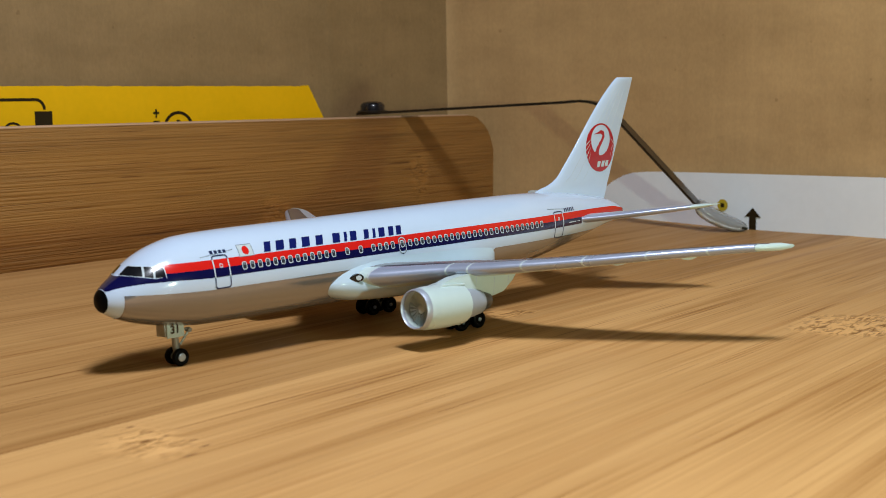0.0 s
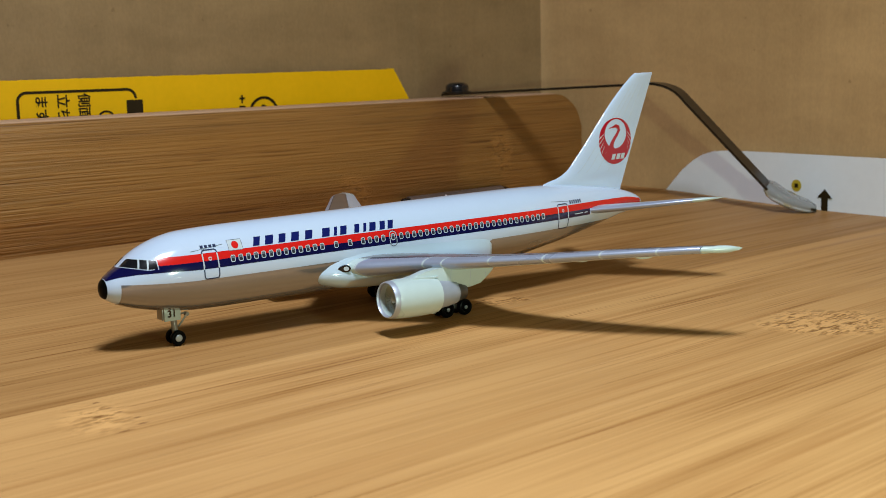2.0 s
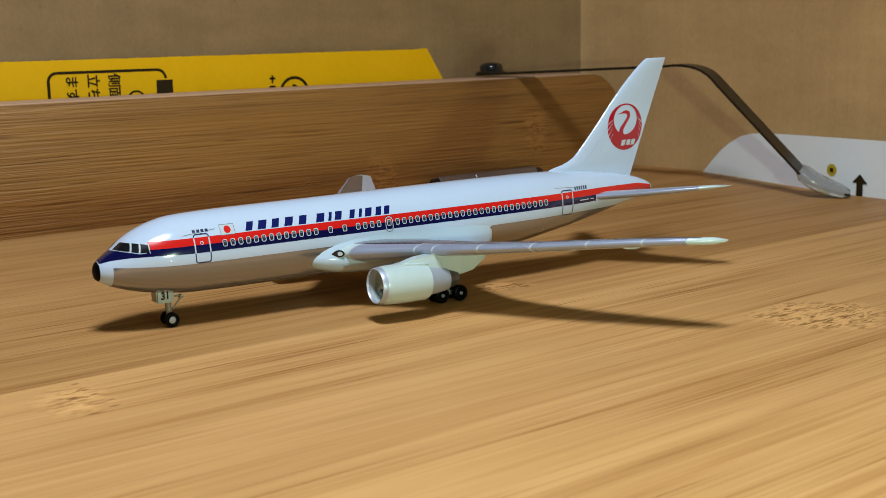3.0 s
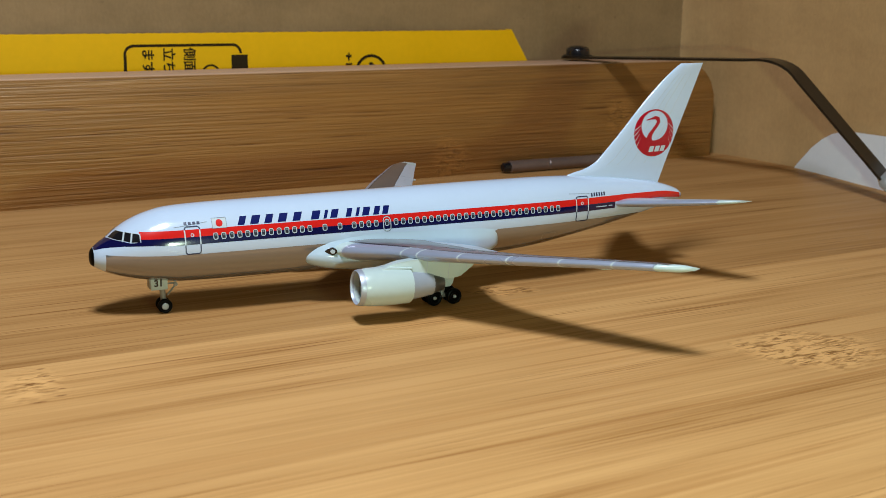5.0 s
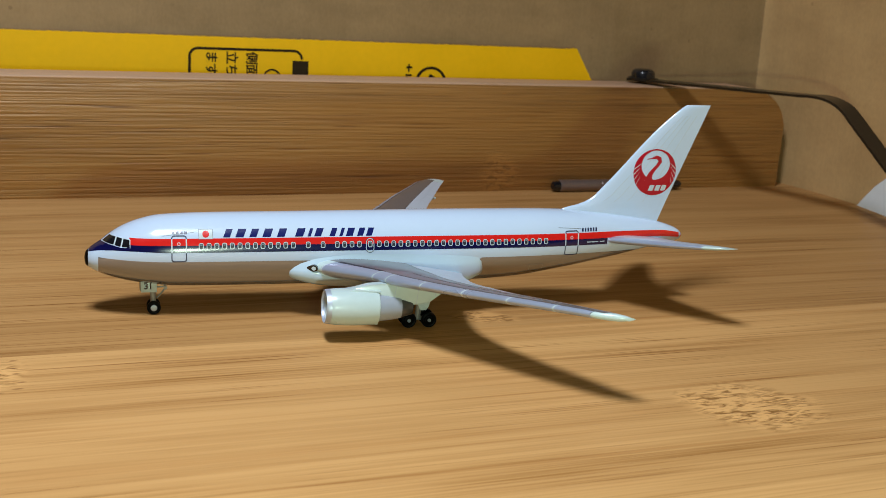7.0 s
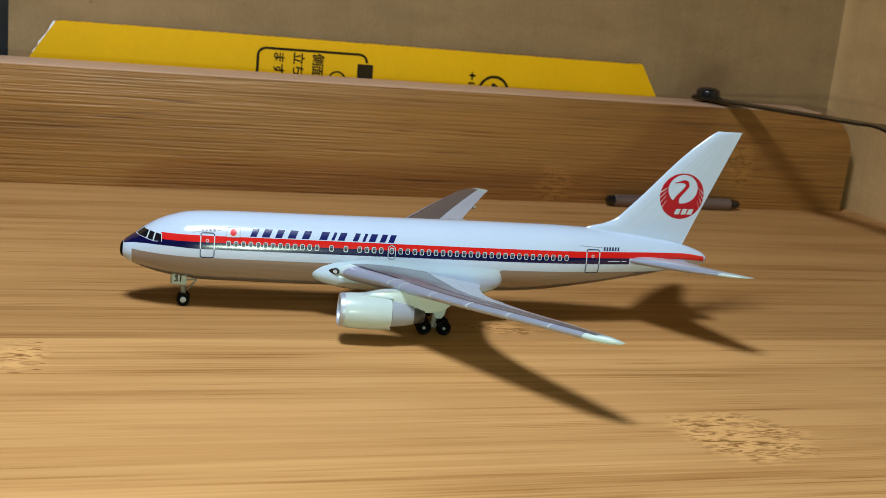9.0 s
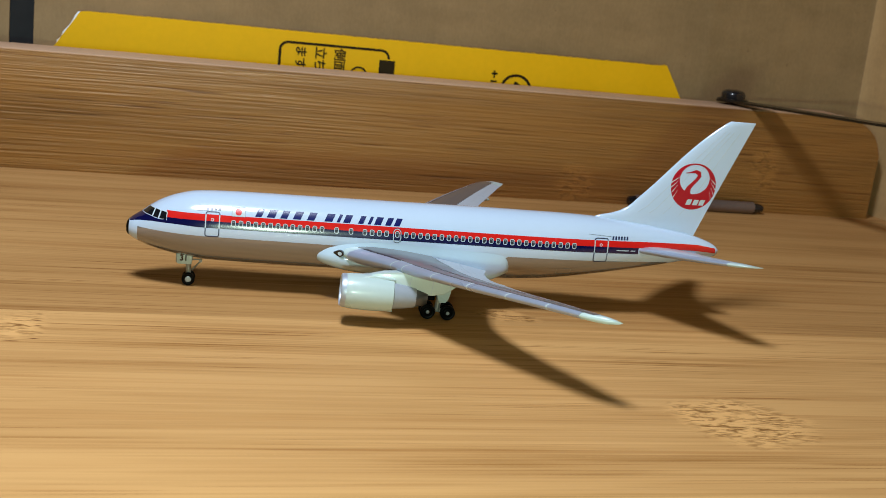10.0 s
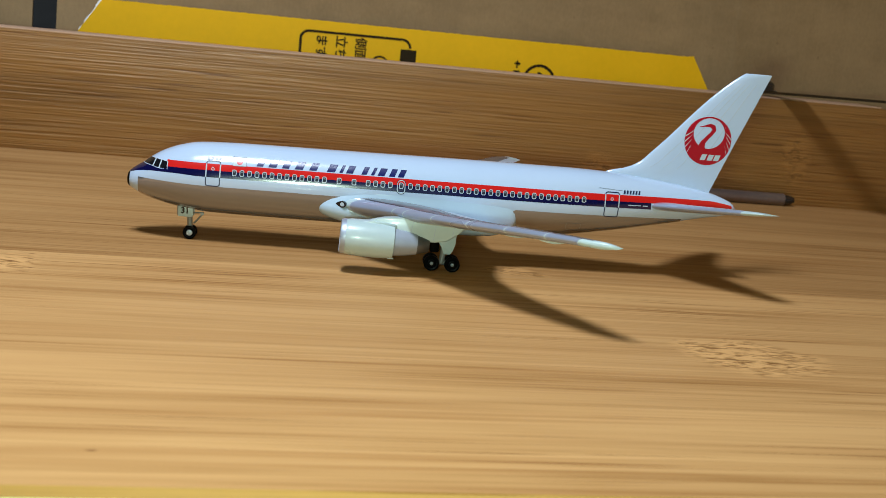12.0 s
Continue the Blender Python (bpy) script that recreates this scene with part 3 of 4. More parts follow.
WIDE = smooth_line([0, 0.13, 0.6, 2.45, 4.3, 6.9, 9.8, 13, 16.7, 74, 84, 92, 103.5, 111.7, 117, 118.4, 118.95],
                   [0.05, 0.95, 1.75, 3.20, 4.20, 5.15, 5.85, 6.20, 6.32, 6.32, 6.05, 5.40, 3.85, 2.45, 1.45, 1.05, 0.45])


def skin(x, z, side=-1, off=0.0):
    """The point of the hull's skin at x and height z (millimetres), lifted by off."""
    zc, h, w = (TOP(x) + BOT(x)) / 2, (TOP(x) - BOT(x)) / 2, WIDE(x)
    s = min(max((z - zc) / h, -1), 1)
    c = math.sqrt(max(0, 1 - s * s))
    n = Vector((c * h, s * w)).normalized()
    return Vector((x, side * (w * c + off * n.x), zc + h * s + off * n.y)) * MM


def hull_patch(x0, x1, low, high, nx, nz, off=0.028, sides=(-1, 1), bm=None, lean=0.0):
    """A coat of paint on the hull between two heights. lean: how far its top stands back."""
    bm = bm or bmesh.new()
    for side in sides:
        grid = []
        for i in range(nx + 1):
            x = x0 + (x1 - x0) * i / nx
            zl, zh = (f(x) if callable(f) else f for f in (low, high))
            grid.append([bm.verts.new(skin(x + lean * j / nz, zl + (zh - zl) * j / nz, side, off)) for j in range(nz + 1)])
        for a, b in zip(grid, grid[1:]):
            for j in range(nz):
                bm.faces.new((a[j], a[j + 1], b[j + 1], b[j]) if side < 0 else (a[j], b[j], b[j + 1], a[j + 1]))
    return bm


def angular_patch(x0, x1, low, nx, nz, off, bm=None):
    """A coat round the underside, from the height low on one flank to the other."""
    bm = bm or bmesh.new()
    grid = []
    for i in range(nx + 1):
        x = x0 + (x1 - x0) * i / nx
        zc, h, w = (TOP(x) + BOT(x)) / 2, (TOP(x) - BOT(x)) / 2, WIDE(x)
        s = min(max(((low(x) if callable(low) else low) - zc) / h, -0.999), 0.999)
        a0 = math.asin(s)
        row = []
        for j in range(nz + 1):
            a = a0 + (-math.pi - 2 * a0) * j / nz
            n = Vector((math.cos(a) * h, math.sin(a) * w)).normalized()
            row.append(bm.verts.new(Vector((x, -(w * math.cos(a) + off * n.x), zc + h * math.sin(a) + off * n.y)) * MM))
        grid.append(row)
    for a, b in zip(grid, grid[1:]):
        for j in range(nz):
            bm.faces.new((a[j], a[j + 1], b[j + 1], b[j]))
    return bm


stations = [0.0, 0.05, 0.13, 0.3, 0.6, 1.0, 1.5, 1.75, 2, 2.25, 2.5, 2.8, 3.1, 3.4, 3.7, 4, 4.3, 4.65, 5, 5.35, 5.7, 6.05, 6.4, 6.8, 7.2, 7.6, 8, 8.5, 9, 9.5, 10, 10.5, 11, 11.5, 12, 12.5, 13, 13.7, 14.5, 15.2, 16, 17, 18] + [18 + 2.4 * i for i in range(1, 22)]
stations += [70, 72, 74, 76, 78, 80, 82, 84, 86, 88, 90, 92, 94, 96, 98, 100, 102, 104, 106, 108, 110, 111.7, 113.2, 114.6, 116, 117, 117.8, 118.4, 118.75, 118.95]
rings = []
for x in stations:
    zc, h, w = (TOP(x) + BOT(x)) / 2, (TOP(x) - BOT(x)) / 2, WIDE(x)
    rings.append([Vector((x, -w * math.cos(2 * math.pi * k / 72), zc + h * math.sin(2 * math.pi * k / 72))) * MM for k in range(72)])
hull = part("fuselage", loft(rings), WHITE, plane, "glossy white fuselage")

RED_LOW = smooth_line([7, 60, 100, 113, 118.9], [14.42, 14.35, 14.35, 14.10, 13.55])
RED_TOP = smooth_line([7, 60, 100, 113, 118.9], [15.62, 15.58, 15.58, 15.35, 14.45])
BLUE_LOW = smooth_line([0.75, 2, 3.5, 5.5, 9, 15, 101], [12.45, 12.85, 13.12, 13.32, 13.35, 13.14, 13.10])
part("red_stripe", hull_patch(7.9, 118.7, RED_LOW, RED_TOP, 150, 4), RED, hull)
part("navy_stripe", hull_patch(7.9, 101.0, BLUE_LOW, RED_LOW, 120, 4), NAVY, hull)
WIND_LOW = smooth_line([2.6, 3.1, 5.2, 6.6, 8.0], [14.10, 14.36, 14.10, 13.86, 13.95])
part("nose_stripe", hull_patch(0.72, 7.95, BLUE_LOW, lambda x: TOP(x) if x < 3.0 else min(TOP(x), WIND_LOW(x) + max(0, (x - 7.4)) * 0.9), 60, 12, 0.032), NAVY, hull, "navy paint round the nose")
GREY_TOP = smooth_line([2.4, 16, 60, 108.5], [11.85, 11.42, 11.30, 11.35])


def BELLY_TOP(x):
    """The belly paint stops under the fairing and comes up in a slant behind it."""
    if 42.0 < x < 74.3:
        return 8.4 + (GREY_TOP(x) - 8.4) * min(max((x - 69.5) / 4.8, 0), 1)
    return GREY_TOP(x)


part("belly", angular_patch(2.42, 108.0, BELLY_TOP, 210, 36, 0.035), BELLY, hull, "polished grey underside")
radome = loft([[Vector((x - 0.02, -(WIDE(x) + 0.03) * math.cos(2 * math.pi * k / 48), (TOP(x) + BOT(x)) / 2 + ((TOP(x) - BOT(x)) / 2 + 0.03) * math.sin(2 * math.pi * k / 48))) * MM for k in range(48)] for x in (0.0, 0.05, 0.13, 0.25, 0.4, 0.55, 0.66)])
part("radome", radome, RUBBER, hull, "black nose tip")


def pane_patch(corners, off, side, bm, n=5):
    """A four-cornered patch laid on the hull: lower front, upper front, upper rear, lower rear."""
    a, b, c, d = (Vector(p) for p in corners)
    grid = []
    for i in range(n + 1):
        low, high = a.lerp(d, i / n), b.lerp(c, i / n)
        row = []
        for j in range(n + 1):
            p = low.lerp(high, j / n)
            row.append(bm.verts.new(skin(p.x, min(p.y, TOP(p.x) - 0.06), side, off)))
        grid.append(row)
    for p, q in zip(grid, grid[1:]):
        for j in range(n):
            bm.faces.new((p[j], p[j + 1], q[j + 1], q[j]))
    return bm


panes = (((3.15, 14.46), (4.30, 15.56), (5.52, 15.50), (5.08, 14.24)), ((5.32, 14.20), (5.76, 15.50), (6.66, 15.38), (6.30, 14.00)), ((6.56, 13.98), (6.90, 15.36), (7.92, 15.22), (7.88, 14.02)))
frame_bm = bmesh.new()
for side in (-1, 1):
    pane_patch(((2.95, 14.36), (4.24, 15.66), (8.08, 15.34), (8.06, 13.86)), 0.030, side, frame_bm, 10)
part("windscreen_frame", frame_bm, LINE_WHITE, hull, "white windscreen frame")
for side in (-1, 1):
    for corners in panes:
        part("windscreen_pane", pane_patch(corners, 0.045, side, bmesh.new()), BLACK, hull)


def rounded(cx, cz, w, h, r, steps=5):
    pts = []
    for qx, qz, a0 in ((1, 1, 0), (-1, 1, 90), (-1, -1, 180), (1, -1, 270)):
        for i in range(steps + 1):
            a = radians(a0 + 90 * i / steps)
            pts.append((cx + qx * (w / 2 - r) + r * math.cos(a), cz + qz * (h / 2 - r) + r * math.sin(a)))
    return pts


def hull_ring(cx, cz, w, h, r, line, off, bm=None):
    """A printed outline of a rounded oblong on the near flank."""
    bm = bm or bmesh.new()
    outer, inner = rounded(cx, cz, w, h, r), rounded(cx, cz, w - 2 * line, h - 2 * line, max(0.02, r - line))

    def dense(loop):
        out = []
        for p, q in zip(loop, loop[1:] + loop[:1]):
            k = max(1, int(math.hypot(q[0] - p[0], q[1] - p[1]) / 0.5))
            out += [(p[0] + (q[0] - p[0]) * i / k, p[1] + (q[1] - p[1]) * i / k) for i in range(k)]
        return out
    big = dense(outer)
    small = []
    for p, q, ip, iq in zip(outer, outer[1:] + outer[:1], inner, inner[1:] + inner[:1]):
        k = max(1, int(math.hypot(q[0] - p[0], q[1] - p[1]) / 0.5))
        small += [(ip[0] + (iq[0] - ip[0]) * i / k, ip[1] + (iq[1] - ip[1]) * i / k) for i in range(k)]
    a = [bm.verts.new(skin(x, z, -1, off)) for x, z in big]
    b = [bm.verts.new(skin(x, z, -1, off)) for x, z in small]
    for i in range(len(a)):
        j = (i + 1) % len(a)
        bm.faces.new((a[i], a[j], b[j], b[i]))
    return bm


def hull_fill(cx, cz, w, h, r, off, bm=None):
    bm = bm or bmesh.new()
    loop = [bm.verts.new(skin(x, z, -1, off)) for x, z in rounded(cx, cz, w, h, r, 4)]
    c = bm.verts.new(skin(cx, cz, -1, off))
    for i in range(len(loop)):
        bm.faces.new((loop[i], loop[(i + 1) % len(loop)], c))
    return bm


# cabin windows: pale frame and dark pane
WINDOW_Z = 14.26
window_x = [20.57 + 1.403 * i for i in range(13)] + [40.20, 43.00] + [45.68 + 1.403 * i for i in range(4)] + [51.98] + [53.73 + 1.4008 * i for i in range(25)]
for x in window_x:
    frame_ob = part("cabin_window", hull_ring(x, WINDOW_Z, 0.86, 1.16, 0.30, 0.13, 0.040), LINE_WHITE, hull)
    part("pane", hull_fill(x, WINDOW_Z, 0.62, 0.92, 0.2, 0.032), PANE, frame_ob)
    part("pane_shade", hull_fill(x, WINDOW_Z + 0.22, 0.40, 0.26, 0.1, 0.036), LINE_GREY, frame_ob)
for cx, cz, w, h, r in ((16.62, 13.80, 2.78, 4.75, 0.55), (93.00, 13.60, 2.95, 4.95, 0.55)):
    door = part("cabin_door", hull_ring(cx, cz, w, h, r, 0.19, 0.050), LINE_BLUE, hull, "dark blue printed door outline")
    for s in (-1, 1):
        x = cx + s * (w / 2 - 0.095)
        part("door_edge", hull_patch(x - 0.11, x + 0.11, 13.12, 15.56, 1, 8, 0.060, (-1,)), LINE_WHITE, door)
    part("door_window", hull_ring(cx - 0.05, 14.70, 0.62, 0.62, 0.31, 0.13, 0.050), LINE_WHITE, door)
exit_door = part("exit_door", hull_ring(51.98, 14.02, 1.56, 2.58, 0.75, 0.13, 0.050), LINE_WHITE, hull, "printed outline of the overwing exit")
part("exit_edge", hull_ring(51.98, 14.02, 1.74, 2.76, 0.84, 0.08, 0.046), LINE_BLUE, exit_door)

part("belly_hatch", hull_ring(86.0, 8.7, 3.0, 1.5, 0.3, 0.09, 0.060), LINE_GREY, hull)

# flag, caption strokes and title strokes
flag = part("flag", hull_ring(21.42, 16.32, 2.58, 1.68, 0.03, 0.07, 0.050), LINE_GREY, hull, "printed white flag with red disc")
part("flag_field", hull_patch(20.18, 22.66, 15.54, 17.10, 4, 6, 0.030, (-1,)), LINE_WHITE, flag)
disc = bmesh.new()
loop = [disc.verts.new(skin(21.42 + 0.60 * math.cos(a), 16.33 + 0.58 * math.sin(a), -1, 0.055)) for a in (2 * math.pi * i / 28 for i in range(28))]
mid = disc.verts.new(skin(21.42, 16.33, -1, 0.055))
for i in range(28):
    disc.faces.new((loop[i], loop[(i + 1) % 28], mid))
part("flag_disc", disc, RED, flag)


def stroke_line(x0, z0, x1, z1, width, off, bm=None):
    bm = bm or bmesh.new()
    n = 8
    for i in range(n):
        q = []
        for t, s in ((i / n, -1), ((i + 1) / n, -1), ((i + 1) / n, 1), (i / n, 1)):
            q.append(bm.verts.new(skin(x0 + (x1 - x0) * t, z0 + (z1 - z0) * t + s * width / 2, -1, off)))
        bm.faces.new(q)
    return bm


part("caption_line", stroke_line(13.55, 16.05, 19.3, 16.66, 0.07, 0.04), LINE_GREY, hull)
for i in range(4):
    part("caption_bar", hull_patch(15.35 + 0.74 * i, 15.85 + 0.74 * i, 16.36, 16.80, 1, 2, 0.045, (-1,)), LINE_BLUE, hull)
part("tail_line", stroke_line(90.2, 16.66, 95.0, 16.36, 0.07, 0.04), LINE_GREY, hull)
for i in range(6):
    part("tail_bar", hull_patch(95.20 + 0.60 * i, 95.56 + 0.60 * i, 15.78, 16.46, 1, 2, 0.045, (-1,), lean=0.08), LINE_BLUE, hull)
part("small_bar", hull_patch(96.3, 98.9, 13.62, 13.80, 2, 1, 0.04, (-1,)), LINE_WHITE, hull)
part("small_bar", hull_patch(99.3, 100.3, 13.62, 13.80, 2, 1, 0.04, (-1,)), LINE_WHITE, hull)
# plain leaning bars in place of the title's signs
TITLE = ((24.60, 1.1), (26.80, 1.4), (29.35, 1.2), (31.75, 1.4), (34.45, 1.3), (37.80, 1.4), (40.15, 0.5), (41.40, 1.2), (44.30, 0.9), (46.15, 0.5), (47.40, 1.2), (49.55, 1.0), (51.25, 1.0))
for x, w in TITLE:
    part("title_bar", hull_patch(x - 0.05, x + w + 0.05, 15.76, 17.12, 3, 4, 0.05, (-1,), None, 0.62), TITLE_BLUE, hull)

# ---- wing-body fairing ----
FAIR_W = smooth_line([36.2, 36.8, 38.0, 40.0, 43, 48, 60, 68, 73.0, 74.4, 74.9], [4.2, 5.5, 6.5, 7.2, 7.7, 7.6, 7.0, 6.65, 6.35, 5.95, 4.8])
FAIR_T = smooth_line([36.2, 37, 38.5, 40, 42, 50, 60, 70, 74.9], [10.0, 11.1, 11.9, 12.2, 12.3, 12.2, 11.9, 11.3, 10.6])
FAIR_B = smooth_line([36.2, 37, 39, 44, 60, 70, 74.9], [8.3, 7.4, 6.6, 5.6, 4.9, 5.2, 7.4])
FAIR_TOP = smooth_line([36.2, 37, 38.5, 40, 42, 46, 70, 73.8, 74.9], [9.9, 11.2, 12.0, 12.3, 12.5, 12.75, 11.8, 11.3, 10.7])
rings = []
for x in [36.2, 36.3, 36.5, 36.9, 37.4, 38.2, 39, 40.5, 42, 45, 48, 52, 56, 60, 64, 67, 70, 71.5, 72.8, 73.6, 74.2, 74.6, 74.8, 74.9]:
    top, low, w = FAIR_TOP(x), FAIR_B(x), FAIR_W(x)
    zc = (FAIR_T(x) + low) / 2
    share = min(max((x - 40) / 6, 0), 1)
    flush = WIDE(x) * math.sqrt(max(0, 1 - ((top - (TOP(x) + BOT(x)) / 2) / ((TOP(x) - BOT(x)) / 2)) ** 2)) - 0.02
    inner = min(w * 0.72, 6.1) * (1 - share) + min(w, flush) * share
    hollow = 0.65 + 1.05 * min(max((x - 40) / 8, 0), 1) * min(max((71 - x) / 8, 0), 1)
    half = []
    for k in range(13):
        a = math.pi / 2 * k / 12
        half.append((w * math.sin(a) ** 0.7, zc - (zc - low) * math.cos(a) ** 0.7))
    for k in range(1, 11):
        s = k / 10
        half.append((w + (inner - w) * (1 - (1 - s) ** hollow), zc + (top - zc) * s))
    ring = [Vector((x, y, z)) * MM for y, z in half] + [Vector((x, -y, z)) * MM for y, z in reversed(half[1:])]
    rings.append(ring)
part("fairing", loft(rings), FAIRING, plane, "white wing-root fairing")

# ---- wings ----
LE_X = smooth_line([4, 8.2, 17.8, 20.7, 27.8, 35.5, 43.4, 50.7, 56.0, 57.0, 58.2, 58.9, 59.2], [39.2, 42.4, 50.0, 51.8, 56.3, 61.6, 67.0, 72.4, 76.4, 77.4, 79.2, 80.5, 81.4])
TE_X = smooth_line([4, 8, 14, 20, 24, 30, 38.3, 45.4, 53.4, 57.2, 58.4, 59.2], [70.5, 69.8, 68.4, 67.9, 68.4, 70.3, 73.6, 76.9, 80.5, 82.3, 82.8, 83.0])
WING_Z = smooth_line([4, 8.2, 17.8, 20.7, 27.8, 35.5, 43.4, 50.7, 57.0, 59.2], [9.75, 10.0, 10.9, 11.1, 11.75, 12.45, 13.3, 13.98, 14.45, 14.45])
WING_T = smooth_line([4, 8.2, 20, 30, 45, 56, 58.2, 59.2], [4.3, 3.9, 2.6, 2.0, 1.55, 1.3, 1.2, 0.6])
WING_DROP = smooth_line([4, 20, 40, 59.2], [0.052, 0.050, 0.045, 0.030])


def foil(c):
    """Half-thickness of the section at the fraction c of the chord, 1 at its thickest."""
    c = min(max(c, 0), 1)
    return (0.2969 * math.sqrt(c) - 0.126 * c - 0.3516 * c * c + 0.2843 * c ** 3 - 0.1015 * c ** 4) / 0.1


def foil_piece(lines, c0, c1, y0, y1, side, nc=10, ny=8, grow=0.0, bm=None, upper=1.0, lower=0.95):
    """A solid piece of a wing between two chord fractions and two spans (millimetres)."""
    le, te, zz, tt = lines
    rings = []
    for i in range(ny + 1):
        y = y0 + (y1 - y0) * i / ny
        ch, t = te(y) - le(y), tt(y) / 2
        drop = WING_DROP(y) * ch if tt is WING_T else 0.0
        ring = []
        cs = [c0 + (c1 - c0) * (1 - math.cos(math.pi * k / nc)) / 2 for k in range(nc + 1)]
        for c in cs:
            ring.append(Vector((le(y) + c * ch - (grow if c == 0 else 0), side * y, zz(y) + t * upper * foil(c) - drop * c + grow)) * MM)
        for c in reversed(cs):
            ring.append(Vector((le(y) + c * ch - (grow if c == 0 else 0), side * y, zz(y) - t * lower * foil(c) - drop * c - grow - 0.012)) * MM)
        rings.append(ring)
    return loft(rings, bm)


WING_NEAR = (LE_X, TE_X, WING_Z, WING_T)
# the far wing sits a little further back in its socket and is broader
WING_FAR = (lambda y: LE_X(y) + 0.2, lambda y: TE_X(y) + 1.0, lambda y: WING_Z(y) - 0.25, WING_T)
SLATS = [8.2, 17.8, 20.7, 27.8, 35.5, 43.4, 50.7, 56.2]
for side in (-1, 1):
    WING = WING_NEAR if side < 0 else WING_FAR
    wing = part("wing", foil_piece(WING, 0.10, 0.62, 5.0, 57.4, side, 12, 34), WING_GREY, plane, "grey-topped swept wing with silver leading edge")
    part("wing_underside", foil_piece(WING, 0.10, 0.99, 5.0, 56.2, side, 12, 30, -0.0, None, -0.30, 1.0), CREAM, wing, "cream underside")
    part("wing_root", foil_piece(WING, 0.0, 0.105, 5.0, 8.1, side, 12, 8, 0.03), CREAM, wing)
    for y0, y1 in zip(SLATS, SLATS[1:]):
        part("slat", foil_piece(WING, 0.0, 0.115 if y0 > 17 else 0.10, y0 + 0.09, y1 - 0.09, side, 10, 5, 0.045), SILVER, wing)
    for y in SLATS[:-1]:
        part("slat_gap", foil_piece(WING, 0.0, 0.115 if y > 17 else 0.10, y - 0.13, y + 0.13, side, 10, 1, 0.055), LINE_WHITE, wing)
    # dark seams behind and under the slats
    for y0, y1 in ((8.3, 17.8), (20.7, 56.2)):
        part("slat_seam", foil_piece(WING, 0.10 if y0 < 18 else 0.115, 0.135, y0, y1, side, 3, 14, 0.035), LINE_DARK, wing)
    part("slat_end", foil_piece(WING, 0.0, 0.10, 8.06, 8.24, side, 10, 1, 0.05), LINE_DARK, wing)
    if side < 0:
        part("skin_seam", foil_piece(WING, 0.34, 0.352, 20.0, 55.0, side, 2, 16, 0.02), LINE_DARK, wing)
    flaps = [8.0, 17.5, 20.5, 34.0, 46.0, 56.2]
    for y0, y1 in zip(flaps, flaps[1:]):
        part("flap", foil_piece(WING, 0.63, 0.80, y0, y1 - 0.06, side, 5, 8, 0.0), WING_PALE, wing)
        part("flap", foil_piece(WING, 0.802, 1.0, y0, y1 - 0.06, side, 5, 8, 0.0), WING_PALE, wing)
    part("wing_tip_edge", foil_piece(WING, 0.0, 0.13, 56.2, 57.5, side, 8, 4, 0.01), CREAM, wing)
    part("wing_tip_flap", foil_piece(WING, 0.61, 1.0, 56.2, 57.5, side, 8, 4, 0.01), CREAM, wing)
    part("wing_tip", foil_piece(WING, 0.0, 1.0, 57.4, 59.2, side, 14, 12, 0.0), CREAM, wing, "white wing tip")
    for y in (27.5, 36.2, 46.0):
        x1, z1 = WING[1](y), WING[2](y)
        L = 7.5 - 0.05 * y
        rings = []
        for k in range(9):
            s = k / 8
            r = 0.62 * math.sin(math.pi * min(max(s, 0.03), 0.97)) ** 0.6
            rings.append([Vector((x1 - L * 0.90 + L * s, side * y + 0.45 * r * math.cos(a), z1 - WING_DROP(y) * 8 - 0.55 + 0.05 * s + r * math.sin(a))) * MM for a in (2 * math.pi * q / 14 for q in range(14))])
        part("flap_fairing", loft(rings), CREAM, wing)
    # landing light in the root: black almond with a pale lens
    light_bm = bmesh.new()
    pts = []
    cx, cz = 41.0, 10.08

    def on_root(x, z):
        y = 7.35 + (x - 41.0) * 0.62 - abs(z - 10.0) * 0.12
        return Vector((x, side * (y + 0.22), z)) * MM
    for i in range(28):
        a = 2 * math.pi * i / 28
        px = cx + (1.12 if math.cos(a) < 0 else 0.78) * math.cos(a)
        pz = cz + 0.64 * math.sin(a) * (1 - 0.45 * max(0, -math.cos(a)))
        pts.append(light_bm.verts.new(on_root(px, pz)))
    light_bm.faces.new(pts)
    ext = bmesh.ops.extrude_face_region(light_bm, geom=light_bm.faces[:])
    bmesh.ops.translate(light_bm, verts=[v for v in ext["geom"] if isinstance(v, bmesh.types.BMVert)], vec=(0.0002, -side * 0.0006, 0))
    lamp_ob = part("landing_light", light_bm, BLACK, wing, "black-rimmed landing light", smooth=False)
    lens_bm = bmesh.new()
    pts = [lens_bm.verts.new(on_root(cx + 0.10 + 0.38 * math.cos(a), cz + 0.38 * math.sin(a)) + Vector((-0.00003, side * 0.00005, 0))) for a in (2 * math.pi * i / 24 for i in range(24))]
    lens_bm.faces.new(pts)
    part("lens", lens_bm, LINE_WHITE, lamp_ob, smooth=False)

